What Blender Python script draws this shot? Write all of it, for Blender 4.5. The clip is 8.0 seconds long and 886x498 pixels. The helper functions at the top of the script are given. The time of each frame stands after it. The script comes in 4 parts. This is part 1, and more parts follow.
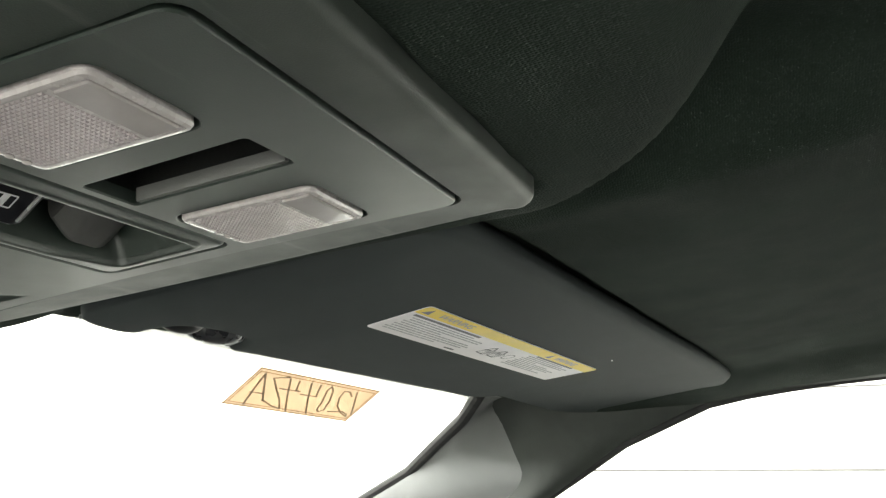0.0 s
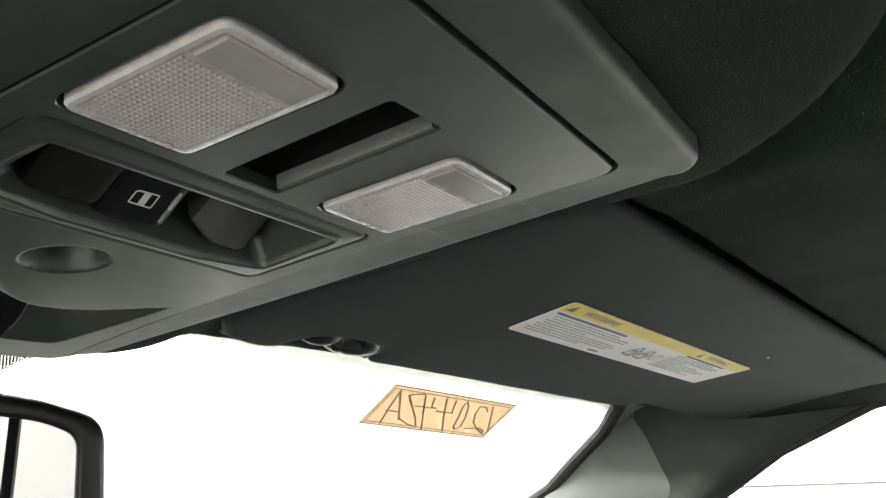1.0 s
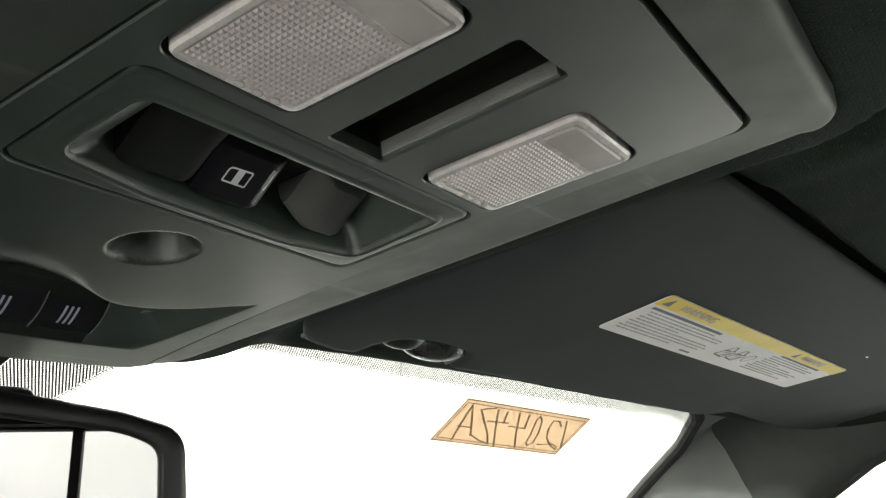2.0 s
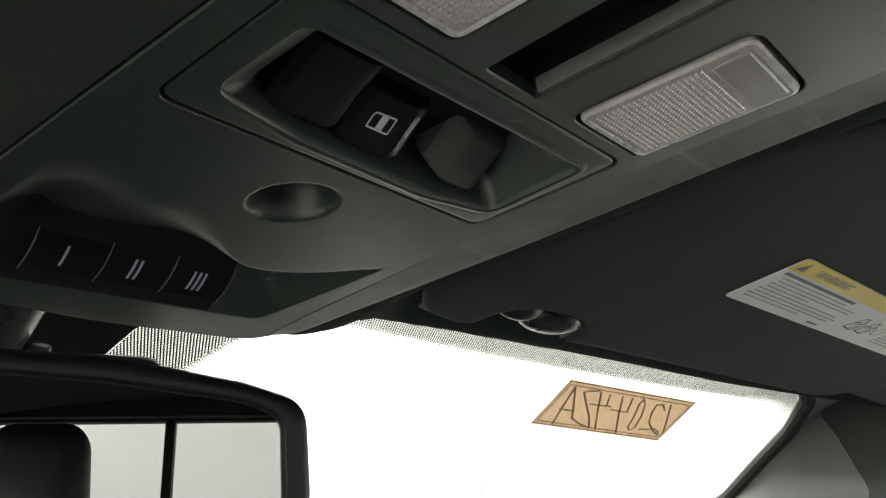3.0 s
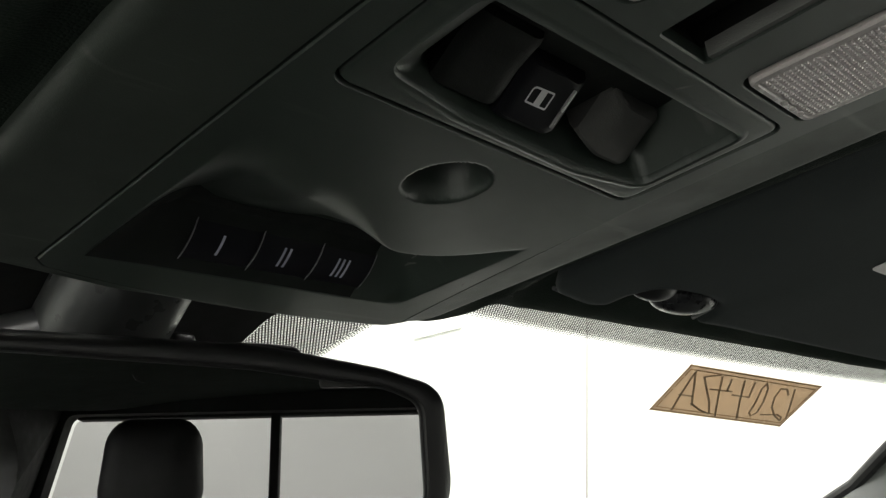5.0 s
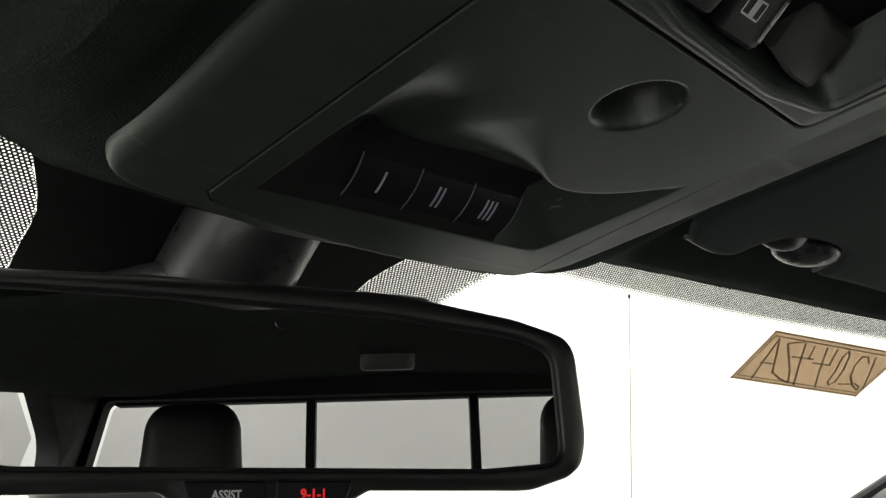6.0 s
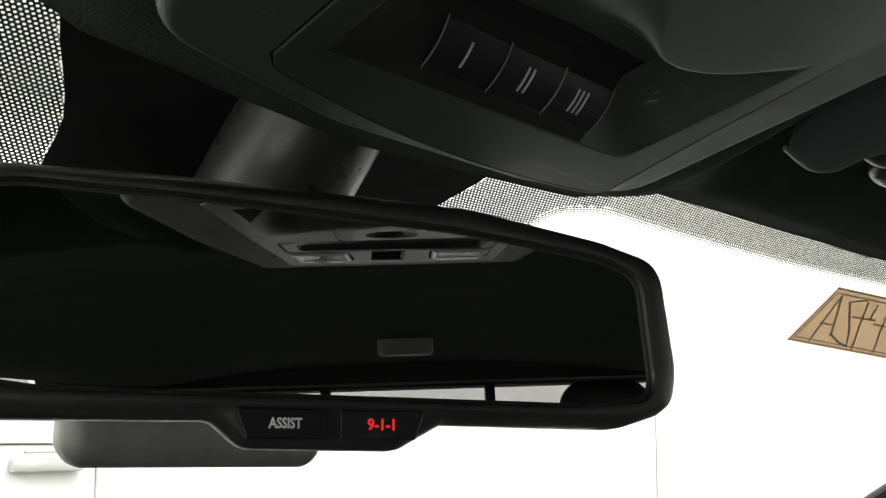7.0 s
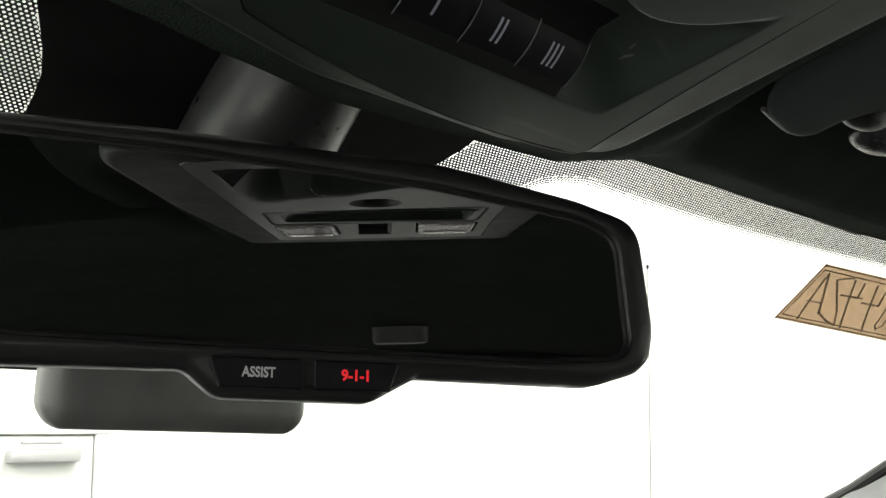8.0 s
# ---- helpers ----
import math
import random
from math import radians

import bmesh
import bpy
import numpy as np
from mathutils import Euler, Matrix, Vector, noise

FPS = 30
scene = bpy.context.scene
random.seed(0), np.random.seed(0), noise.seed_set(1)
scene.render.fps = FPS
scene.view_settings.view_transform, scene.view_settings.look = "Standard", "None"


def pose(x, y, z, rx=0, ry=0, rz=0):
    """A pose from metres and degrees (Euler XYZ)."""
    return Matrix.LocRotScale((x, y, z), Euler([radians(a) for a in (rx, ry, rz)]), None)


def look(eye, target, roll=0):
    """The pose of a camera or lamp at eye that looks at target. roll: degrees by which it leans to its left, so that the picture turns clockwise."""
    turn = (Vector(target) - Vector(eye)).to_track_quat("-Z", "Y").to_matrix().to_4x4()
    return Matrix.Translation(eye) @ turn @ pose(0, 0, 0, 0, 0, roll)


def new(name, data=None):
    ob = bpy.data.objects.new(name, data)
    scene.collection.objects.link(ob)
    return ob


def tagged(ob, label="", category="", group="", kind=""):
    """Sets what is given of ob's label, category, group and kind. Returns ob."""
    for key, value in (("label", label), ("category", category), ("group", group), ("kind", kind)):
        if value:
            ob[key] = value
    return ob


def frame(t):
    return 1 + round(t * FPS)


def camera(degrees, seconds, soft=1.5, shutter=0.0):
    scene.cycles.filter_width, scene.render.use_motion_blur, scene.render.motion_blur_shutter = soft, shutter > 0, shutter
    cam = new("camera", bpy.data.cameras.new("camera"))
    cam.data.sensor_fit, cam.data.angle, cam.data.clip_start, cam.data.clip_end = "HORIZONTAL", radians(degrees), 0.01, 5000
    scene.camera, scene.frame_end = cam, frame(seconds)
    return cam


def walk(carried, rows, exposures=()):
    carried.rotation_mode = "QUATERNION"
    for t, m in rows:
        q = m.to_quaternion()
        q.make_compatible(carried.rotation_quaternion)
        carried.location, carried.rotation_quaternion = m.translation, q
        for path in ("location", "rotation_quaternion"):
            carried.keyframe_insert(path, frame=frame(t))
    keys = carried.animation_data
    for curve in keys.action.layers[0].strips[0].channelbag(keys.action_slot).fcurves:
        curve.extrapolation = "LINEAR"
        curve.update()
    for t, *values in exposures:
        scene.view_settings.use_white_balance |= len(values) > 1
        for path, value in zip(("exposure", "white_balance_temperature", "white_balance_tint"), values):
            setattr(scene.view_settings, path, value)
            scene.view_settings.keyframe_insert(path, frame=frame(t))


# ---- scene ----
cam = camera(54.3, 8.0, soft=1.3)
PATH = [
    (0, (-0.1609, 0.1425, 1.7385), (0.7444, 0.5054, 1.9595), -0.82),
    (0.5, (-0.1597, 0.1576, 1.7373), (0.7053, 0.5998, 1.9746), -1.09),
    (1, (-0.1466, 0.1613, 1.7313), (0.6950, 0.6391, 1.9831), -2.74),
    (1.2, (-0.1424, 0.1636, 1.7295), (0.6933, 0.6497, 1.9852), -3.06),
    (2.3, (-0.1380, 0.1946, 1.7229), (0.6577, 0.7247, 2.0160), -3.82),
    (2.5, (-0.1382, 0.1983, 1.7220), (0.6486, 0.7430, 2.0123), -3.54),
    (3, (-0.1389, 0.2093, 1.7170), (0.6199, 0.7946, 2.0026), -3.37),
    (3.5, (-0.1424, 0.2130, 1.7154), (0.5856, 0.8357, 2.0019), -3.10),
    (4, (-0.1460, 0.2173, 1.7161), (0.5650, 0.8591, 2.0033), -3.23),
    (4.2, (-0.1462, 0.2189, 1.7152), (0.5601, 0.8657, 2.0029), -3.35),
    (5.3, (-0.1533, 0.2266, 1.7147), (0.5365, 0.8935, 1.9965), -3.51),
    (5.5, (-0.1601, 0.2302, 1.7154), (0.5272, 0.9003, 1.9958), -3.56),
    (6, (-0.1728, 0.2626, 1.7040), (0.5091, 0.9407, 1.9781), -3.68),
    (6.5, (-0.1651, 0.2930, 1.6935), (0.5121, 0.9775, 1.9634), -3.62),
    (7, (-0.1615, 0.3080, 1.6871), (0.5156, 0.9915, 1.9597), -3.86),
    (7.5, (-0.1607, 0.3100, 1.6865), (0.5179, 0.9917, 1.9601), -4.02),
    (8, (-0.1552, 0.3055, 1.6747), (0.5236, 0.9896, 1.9417), -3.71),
]
EXPOSURES = [(0, 1.87), (0.5, 1.67), (1, 1.65), (2.5, 1.36), (3, 0.91), (3.5, 0.52), (4, 0.32), (5.5, 0.36), (6.5, 0.50), (8, 0.60)]
walk(cam, [(t, look(eye, target, roll)) for t, eye, target, roll in PATH], EXPOSURES)

# ---- light: a white booth lit by ceiling panels ----
world = bpy.data.worlds.new("world")
scene.world = world
world.use_nodes = True
world.node_tree.nodes["Background"].inputs[0].default_value = (0.9, 0.95, 1.0, 1)
world.node_tree.nodes["Background"].inputs[1].default_value = 0.02
FLOOR_Z = 0.0
CEIL_Z = 3.8
WALL_X = 2.75
WALL_FRONT = 4.6
WALL_BACK = -6.5


def area_lamp(name, place, size_x, size_y, power, colour=(1.0, 0.98, 0.94)):
    data = bpy.data.lights.new(name, "AREA")
    data.shape, data.size, data.size_y, data.energy, data.color = "RECTANGLE", size_x, size_y, power, colour
    ob = new(name, data)
    ob.location = place
    return ob


# unseen lamps in assumed places, tuned stronger behind the truck and on the driver's side
for lx, ly, power in ((-1.7, -4.4, 110), (-1.7, -1.0, 105), (-1.7, 2.6, 160), (1.7, -4.4, 80), (1.7, -1.0, 60), (1.7, 2.6, 66)):
    area_lamp("ceiling_lamp", (lx, ly, CEIL_Z - 0.06), 0.5, 2.4, power)

# ---- materials ----


def material(name, colour, rough=0.6, metal=0.0, spec=0.5, vary=0.15, scale=40.0, bump=0.0, bump_scale=900.0, coat=0.0, dirt=0.0, scuff=0.0, coat_rough=0.03):
    """A surface with broad tone changes, fine grain and relief, in object space."""
    m = bpy.data.materials.new(name)
    m.use_nodes = True
    nt = m.node_tree
    b = nt.nodes["Principled BSDF"]
    b.inputs["Metallic"].default_value = metal
    b.inputs["Specular IOR Level"].default_value = spec
    b.inputs["Coat Weight"].default_value = coat
    b.inputs["Coat Roughness"].default_value = coat_rough
    co = nt.nodes.new("ShaderNodeTexCoord")
    n1 = nt.nodes.new("ShaderNodeTexNoise")
    n1.inputs["Scale"].default_value = scale
    n1.inputs["Detail"].default_value = 6
    nt.links.new(co.outputs["Object"], n1.inputs["Vector"])
    ramp = nt.nodes.new("ShaderNodeMapRange")
    ramp.inputs["From Min"].default_value, ramp.inputs["From Max"].default_value = 0.3, 0.7
    ramp.inputs["To Min"].default_value, ramp.inputs["To Max"].default_value = 1 - vary, 1 + vary
    nt.links.new(n1.outputs["Fac"], ramp.inputs["Value"])
    mix = nt.nodes.new("ShaderNodeVectorMath")
    mix.operation = "SCALE"
    mix.inputs[0].default_value = colour[:3]
    nt.links.new(ramp.outputs[0], mix.inputs["Scale"])
    tone = mix.outputs[0]
    if scuff:
        # pale rubbed streaks and specks of dust
        for stretch, size, low, gain in (((5, 45, 20), 3.0, 0.64, 0.7), ((1, 1, 1), 260.0, 0.73, 1.0)):
            mp = nt.nodes.new("ShaderNodeMapping")
            mp.inputs["Scale"].default_value = stretch
            mp.inputs["Rotation"].default_value = (0, 0, 0.6)
            nt.links.new(co.outputs["Object"], mp.inputs["Vector"])
            ns = nt.nodes.new("ShaderNodeTexNoise")
            ns.inputs["Scale"].default_value = size
            ns.inputs["Detail"].default_value = 4
            nt.links.new(mp.outputs[0], ns.inputs["Vector"])
            mk = nt.nodes.new("ShaderNodeMapRange")
            mk.inputs["From Min"].default_value, mk.inputs["From Max"].default_value = low, low + 0.12
            mk.inputs["To Max"].default_value = scuff * gain
            nt.links.new(ns.outputs["Fac"], mk.inputs["Value"])
            mz = nt.nodes.new("ShaderNodeMix")
            mz.data_type = "RGBA"
            mz.inputs[7].default_value = (0.30, 0.30, 0.28, 1)
            nt.links.new(mk.outputs[0], mz.inputs[0])
            nt.links.new(tone, mz.inputs[6])
            tone = mz.outputs[2]
    nt.links.new(tone, b.inputs["Base Color"])
    rr = nt.nodes.new("ShaderNodeMapRange")
    rr.inputs["From Min"].default_value, rr.inputs["From Max"].default_value = 0.3, 0.7
    rr.inputs["To Min"].default_value, rr.inputs["To Max"].default_value = max(rough - 0.08 - dirt, 0.02), min(rough + 0.06 + dirt, 1)
    n2 = nt.nodes.new("ShaderNodeTexNoise")
    n2.inputs["Scale"].default_value = scale * 2.7
    n2.inputs["Detail"].default_value = 5
    nt.links.new(co.outputs["Object"], n2.inputs["Vector"])
    nt.links.new(n2.outputs["Fac"], rr.inputs["Value"])
    nt.links.new(rr.outputs[0], b.inputs["Roughness"])
    if bump:
        n3 = nt.nodes.new("ShaderNodeTexNoise")
        n3.inputs["Scale"].default_value = bump_scale
        n3.inputs["Detail"].default_value = 2
        nt.links.new(co.outputs["Object"], n3.inputs["Vector"])
        bp = nt.nodes.new("ShaderNodeBump")
        bp.inputs["Strength"].default_value = bump
        bp.inputs["Distance"].default_value = 0.0004
        nt.links.new(n3.outputs["Fac"], bp.inputs["Height"])
        nt.links.new(bp.outputs[0], b.inputs["Normal"])
    return m


def woven(name, colour, cell=0.0009, strength=0.55, rough=0.9):
    """A knitted cloth: small loops as relief and tone."""
    m = material(name, colour, rough, spec=0.06, vary=0.2, scale=14)
    nt = m.node_tree
    b = nt.nodes["Principled BSDF"]
    co = nt.nodes.new("ShaderNodeTexCoord")
    vo = nt.nodes.new("ShaderNodeTexVoronoi")
    vo.inputs["Scale"].default_value = 1 / cell
    vo.inputs["Randomness"].default_value = 0.55
    nt.links.new(co.outputs["Object"], vo.inputs["Vector"])
    bp = nt.nodes.new("ShaderNodeBump")
    bp.inputs["Strength"].default_value = strength
    bp.inputs["Distance"].default_value = 0.0006
    bp.invert = True
    nt.links.new(vo.outputs["Distance"], bp.inputs["Height"])
    nt.links.new(bp.outputs[0], b.inputs["Normal"])
    return m


def clear_pane(name, tint, gloss=0.06):
    """Thin clear glass: lets light straight through, with a faint mirror."""
    m = bpy.data.materials.new(name)
    m.use_nodes = True
    nt = m.node_tree
    nt.nodes.remove(nt.nodes["Principled BSDF"])
    out = nt.nodes["Material Output"]
    tr = nt.nodes.new("ShaderNodeBsdfTransparent")
    tr.inputs[0].default_value = (*tint, 1)
    gl = nt.nodes.new("ShaderNodeBsdfGlossy")
    gl.inputs["Roughness"].default_value = 0.02
    fr = nt.nodes.new("ShaderNodeLayerWeight")
    fr.inputs["Blend"].default_value = 0.5
    pw = nt.nodes.new("ShaderNodeMath")
    pw.operation = "POWER"
    pw.inputs[1].default_value = 5.0
    nt.links.new(fr.outputs["Facing"], pw.inputs[0])
    mul = nt.nodes.new("ShaderNodeMath")
    mul.operation = "MULTIPLY_ADD"
    mul.inputs[1].default_value = 0.5
    mul.inputs[2].default_value = gloss
    nt.links.new(pw.outputs[0], mul.inputs[0])
    mul.use_clamp = True
    mx = nt.nodes.new("ShaderNodeMixShader")
    nt.links.new(mul.outputs[0], mx.inputs[0])
    nt.links.new(tr.outputs[0], mx.inputs[1])
    nt.links.new(gl.outputs[0], mx.inputs[2])
    nt.links.new(mx.outputs[0], out.inputs[0])
    return m


def glowing(name, colour, strength):
    m = bpy.data.materials.new(name)
    m.use_nodes = True
    b = m.node_tree.nodes["Principled BSDF"]
    b.inputs["Base Color"].default_value = (*[c * 0.3 for c in colour], 1)
    b.inputs["Emission Color"].default_value = (*colour, 1)
    b.inputs["Emission Strength"].default_value = strength
    return m


PLASTIC = material("console_plastic", (0.016, 0.028, 0.021), 0.52, spec=0.5, coat=0.70, coat_rough=0.31, vary=0.10, scale=30, bump=0.18, bump_scale=2600, dirt=-0.04, scuff=0.20)
PLASTIC_SHELL = material("shell_plastic", (0.036, 0.045, 0.038), 0.55, spec=0.35, coat=0.16, coat_rough=0.36, vary=0.14, scale=26, bump=0.18, bump_scale=2600, dirt=0.0, scuff=0.27)
PLASTIC_BLACK = material("black_plastic", (0.010, 0.010, 0.011), 0.38, vary=0.2, scale=60, bump=0.15, bump_scale=3000)
# shade of the switch recess put into the colour of its floor and left cap
WELL_SHADE = material("well_shade", (0.011, 0.013, 0.012), 0.55, spec=0.22, vary=0.15, scale=60, bump=0.2, bump_scale=2600)
BUTTON = material("button_plastic", (0.008, 0.008, 0.011), 0.36, spec=0.2, vary=0.04, scale=80, bump=0.1, bump_scale=3000)
# light on the slot's side wall put into a pale colour
FLANGE_LIT = material("flange_lit", (0.155, 0.157, 0.152), 0.5, vary=0.08, scale=60, bump=0.2, bump_scale=2500)
# paler cap colour, with the light on the right-hand cap put in
CAP_LIT = material("cap_lit", (0.085, 0.085, 0.082), 0.5, vary=0.1, scale=90, bump=0.2, bump_scale=2500)
SWITCH_GREY = material("switch_plastic", (0.055, 0.058, 0.055), 0.45, vary=0.15, scale=90, bump=0.2, bump_scale=2500)
STALK_GREY = material("stalk_plastic", (0.040, 0.042, 0.042), 0.33, spec=0.6, vary=0.05, scale=40)
SENSOR_GREY = material("sensor_plastic", (0.15, 0.155, 0.15), 0.36, vary=0.12, scale=70, bump=0.25, bump_scale=2200)
GROOVE = material("groove_black", (0.006, 0.006, 0.006), 0.8, vary=0.1)
LENS = material("lens_plastic", (0.58, 0.545, 0.54), 0.28, vary=0.06, scale=90, coat=0.4)
LENS_PRISM = material("lens_prism", (0.80, 0.735, 0.74), 0.14, spec=0.8, vary=0.08, scale=200, coat=0.8)
LENS_CLEAR = material("lens_clear", (0.70, 0.65, 0.64), 0.18, vary=0.10, scale=60, coat=0.5)
for clear, share in ((LENS, 0.0), (LENS_PRISM, 0.25), (LENS_CLEAR, 0.30)):
    shader = clear.node_tree.nodes["Principled BSDF"]
    shader.inputs["Transmission Weight"].default_value = share
    shader.inputs["IOR"].default_value = 1.49
REFLECTOR = material("lamp_reflector", (0.85, 0.80, 0.79), 0.35, vary=0.10, scale=70)
PRINT_WHITE = material("print_white", (0.80, 0.80, 0.82), 0.5, vary=0.05)
PRINT_DIM = material("print_dim", (0.42, 0.42, 0.52), 0.5, vary=0.05)
METAL_EDGE = material("bright_edge", (0.55, 0.55, 0.55), 0.3, metal=0.6, vary=0.1)
MIRROR_CASE = material("mirror_case", (0.014, 0.014, 0.015), 0.38, spec=0.6, vary=0.06, scale=60, bump=0.1, bump_scale=3000)
SENSOR_GLASS = material("sensor_glass", (0.40, 0.40, 0.405), 0.03, metal=1.0, vary=0.01, scale=5)
MIRROR_GLASS = material("mirror_glass", (0.47, 0.47, 0.475), 0.005, metal=1.0, vary=0.01, scale=5)
MIRROR_GLASS.node_tree.nodes["Principled BSDF"].inputs["Roughness"].default_value = 0.0
for link in list(MIRROR_GLASS.node_tree.nodes["Principled BSDF"].inputs["Roughness"].links):
    MIRROR_GLASS.node_tree.links.remove(link)
HEADLINER = woven("headliner_cloth", (0.0225, 0.0310, 0.0250))
VISOR = material("visor_vinyl", (0.038, 0.046, 0.0465), 0.72, spec=0.10, vary=0.06, scale=22, bump=0.3, bump_scale=1500, dirt=-0.06, scuff=0.03)
PILLAR = material("pillar_trim", (0.16, 0.168, 0.165), 0.55, vary=0.08, scale=20, bump=0.3, bump_scale=1800)
PILLAR_DARK = material("pillar_dark", (0.028, 0.033, 0.029), 0.7, vary=0.1, scale=20, bump=0.3, bump_scale=1500)
RUBBER = material("rubber_seal", (0.008, 0.008, 0.008), 0.6, vary=0.2)
FRIT = material("frit_black", (0.006, 0.006, 0.006), 0.5, vary=0.1)
LEATHER = material("seat_leather", (0.02, 0.02, 0.02), 0.5, vary=0.2, scale=30, bump=0.4, bump_scale=700)
CAB_TRIM = material("cab_trim", (0.012, 0.013, 0.012), 0.7, vary=0.15, scale=15, bump=0.3, bump_scale=900)
PAPER = material("label_paper", (0.82, 0.79, 0.80), 0.5, vary=0.05, scale=40)
YELLOW = material("label_yellow", (0.85, 0.64, 0.06), 0.5, vary=0.05, scale=40)
INK = material("label_ink", (0.16, 0.16, 0.17), 0.6, vary=0.1)
INK_SOFT = material("label_ink_grey", (0.40, 0.39, 0.40), 0.6, vary=0.1)
WALL_WHITE = material("booth_wall", (0.80, 0.81, 0.78), 0.7, vary=0.02, scale=1.5, bump=0.1, bump_scale=120)
WALL_SEAM = material("wall_seam", (0.32, 0.30, 0.28), 0.8, vary=0.1)
WALL_JOINT = material("wall_joint", (0.11, 0.105, 0.10), 0.8, vary=0.1)
DOOR_WHITE = material("door_paint", (0.66, 0.67, 0.66), 0.5, vary=0.03, scale=3)
STEEL = material("closer_metal", (0.45, 0.45, 0.45), 0.4, metal=0.4, vary=0.05)
FLOOR_GREY = material("booth_floor", (0.13, 0.13, 0.125), 0.5, vary=0.1, scale=2, bump=0.1, bump_scale=60)
GLASS = clear_pane("window_glass", (0.93, 0.95, 0.93), 0.04)
TINTED = clear_pane("privacy_glass", (0.54, 0.54, 0.545), 0.04)


def translucent(name, colour, through_colour, share):
    """Paper that also lets some light through."""
    m = material(name, colour, 0.7, vary=0.06, scale=30)
    nt = m.node_tree
    tl = nt.nodes.new("ShaderNodeBsdfTranslucent")
    tl.inputs[0].default_value = (*through_colour, 1)
    mx = nt.nodes.new("ShaderNodeMixShader")
    mx.inputs[0].default_value = share
    nt.links.new(nt.nodes["Principled BSDF"].outputs[0], mx.inputs[1])
    nt.links.new(tl.outputs[0], mx.inputs[2])
    nt.links.new(mx.outputs[0], nt.nodes["Material Output"].inputs[0])
    return m


CARD = translucent("sticker_card", (0.66, 0.55, 0.41), (0.78, 0.66, 0.52), 0.44)
MARKER = translucent("marker_ink", (0.42, 0.36, 0.27), (0.34, 0.28, 0.20), 0.30)
CLIP_BLACK = material("clip_plastic", (0.020, 0.021, 0.024), 0.30, spec=0.6, vary=0.05, scale=60)
# paler than the visor, for the light along its edge
EDGE_LIT = material("visor_edge_lit", (0.13, 0.135, 0.14), 0.40, vary=0.1, scale=60)
# near-black colour that stands for shade inside the button pocket
POCKET_SHADE = material("pocket_shade", (0.012, 0.014, 0.013), 0.75, spec=0.15, vary=0.1, scale=50, bump=0.1, bump_scale=3000)
SCUFF = material("scuff_mark", (0.16, 0.16, 0.155), 0.7, vary=0.3, scale=400)
LAMP_COVER = material("lamp_cover", (0.10, 0.10, 0.097), 0.4, vary=0.05)
BTN_EDGE = material("button_edge", (0.22, 0.22, 0.23), 0.35, metal=0.3, vary=0.3, scale=300)
RED_GLOW = glowing("red_backlight", (1.0, 0.03, 0.04), 0.36)

# ---- mesh helpers ----


def finish(bm, smooth=0.6):
    bmesh.ops.recalc_face_normals(bm, faces=bm.faces)
    if smooth:
        for f in bm.faces:
            f.smooth = True
        for e in bm.edges:
            if len(e.link_faces) == 2 and e.calc_face_angle(0) > smooth:
                e.smooth = False


def part(name, bm, mat, parent=None, label="", m=None, smooth=0.6):
    """Links a bmesh as one mesh object, under a thing or a part."""
    finish(bm, smooth)
    me = bpy.data.meshes.new(name)
    bm.to_mesh(me)
    bm.free()
    me.materials.append(mat)
    ob = new(name, me)
    if m is not None:
        ob.matrix_basis = m
    if parent is not None:
        ob.parent = parent
    if label:
        ob["label"] = label
    return ob


def thing(name, label, category, m=None, group="", kind=""):
    ob = new(name)
    ob.empty_display_size = 0.02
    if m is not None:
        ob.matrix_basis = m
    return tagged(ob, label, category, group, kind)


def rounded(points, radius, seg=5):
    """A closed outline with rounded corners; radius is one number or one a corner."""
    out, n = [], len(points)
    for i in range(n):
        p, a, b = Vector(points[i]), Vector(points[i - 1]), Vector(points[(i + 1) % n])
        r = radius[i] if isinstance(radius, (list, tuple)) else radius
        da, db = (a - p), (b - p)
        la, lb = da.length, db.length
        da, db = da / la, db / lb
        ang = da.angle(db)
        d = min(r / max(math.tan(ang / 2), 0.05), la * 0.48, lb * 0.48)
        s, e = p + da * d, p + db * d
        for k in range(seg + 1):
            t = k / seg
            out.append((s * (1 - t) ** 2 + p * 2 * t * (1 - t) + e * t * t))
    return out


def inset(loop, d):
    """The outline moved inwards by d (loop anticlockwise)."""
    n, out = len(loop), []
    area = sum(loop[i - 1].x * loop[i].y - loop[i].x * loop[i - 1].y for i in range(n))
    s = 1 if area > 0 else -1
    for i in range(n):
        a, b = loop[i] - loop[i - 1], loop[(i + 1) % n] - loop[i]
        na = Vector((-a.y, a.x)).normalized() if a.length > 1e-9 else Vector((0, 0))
        nb = Vector((-b.y, b.x)).normalized() if b.length > 1e-9 else Vector((0, 0))
        v = na + nb
        v = v / max(v.length, 1e-6)
        k = max(v.dot(na) if na.length else v.dot(nb), 0.35)
        out.append(loop[i] + v * (d * s / k))
    return out


def ring(bm, loop, h, shape=None):
    return [bm.verts.new((p.x, p.y, h if shape is None else shape(p.x, p.y) + h)) for p in loop]


def bridge(bm, a, b):
    n = len(a)
    for i in range(n):
        bm.faces.new((a[i - 1], a[i], b[i], b[i - 1]))


def loops_up(bm, loop, profile, shape=None):
    """Rings of one outline: profile of (inset, height). Returns first and last ring."""
    rings = [ring(bm, inset(loop, d) if d else loop, h, shape) for d, h in profile]
    for a, b in zip(rings, rings[1:]):
        bridge(bm, a, b)
    return rings[0], rings[-1]


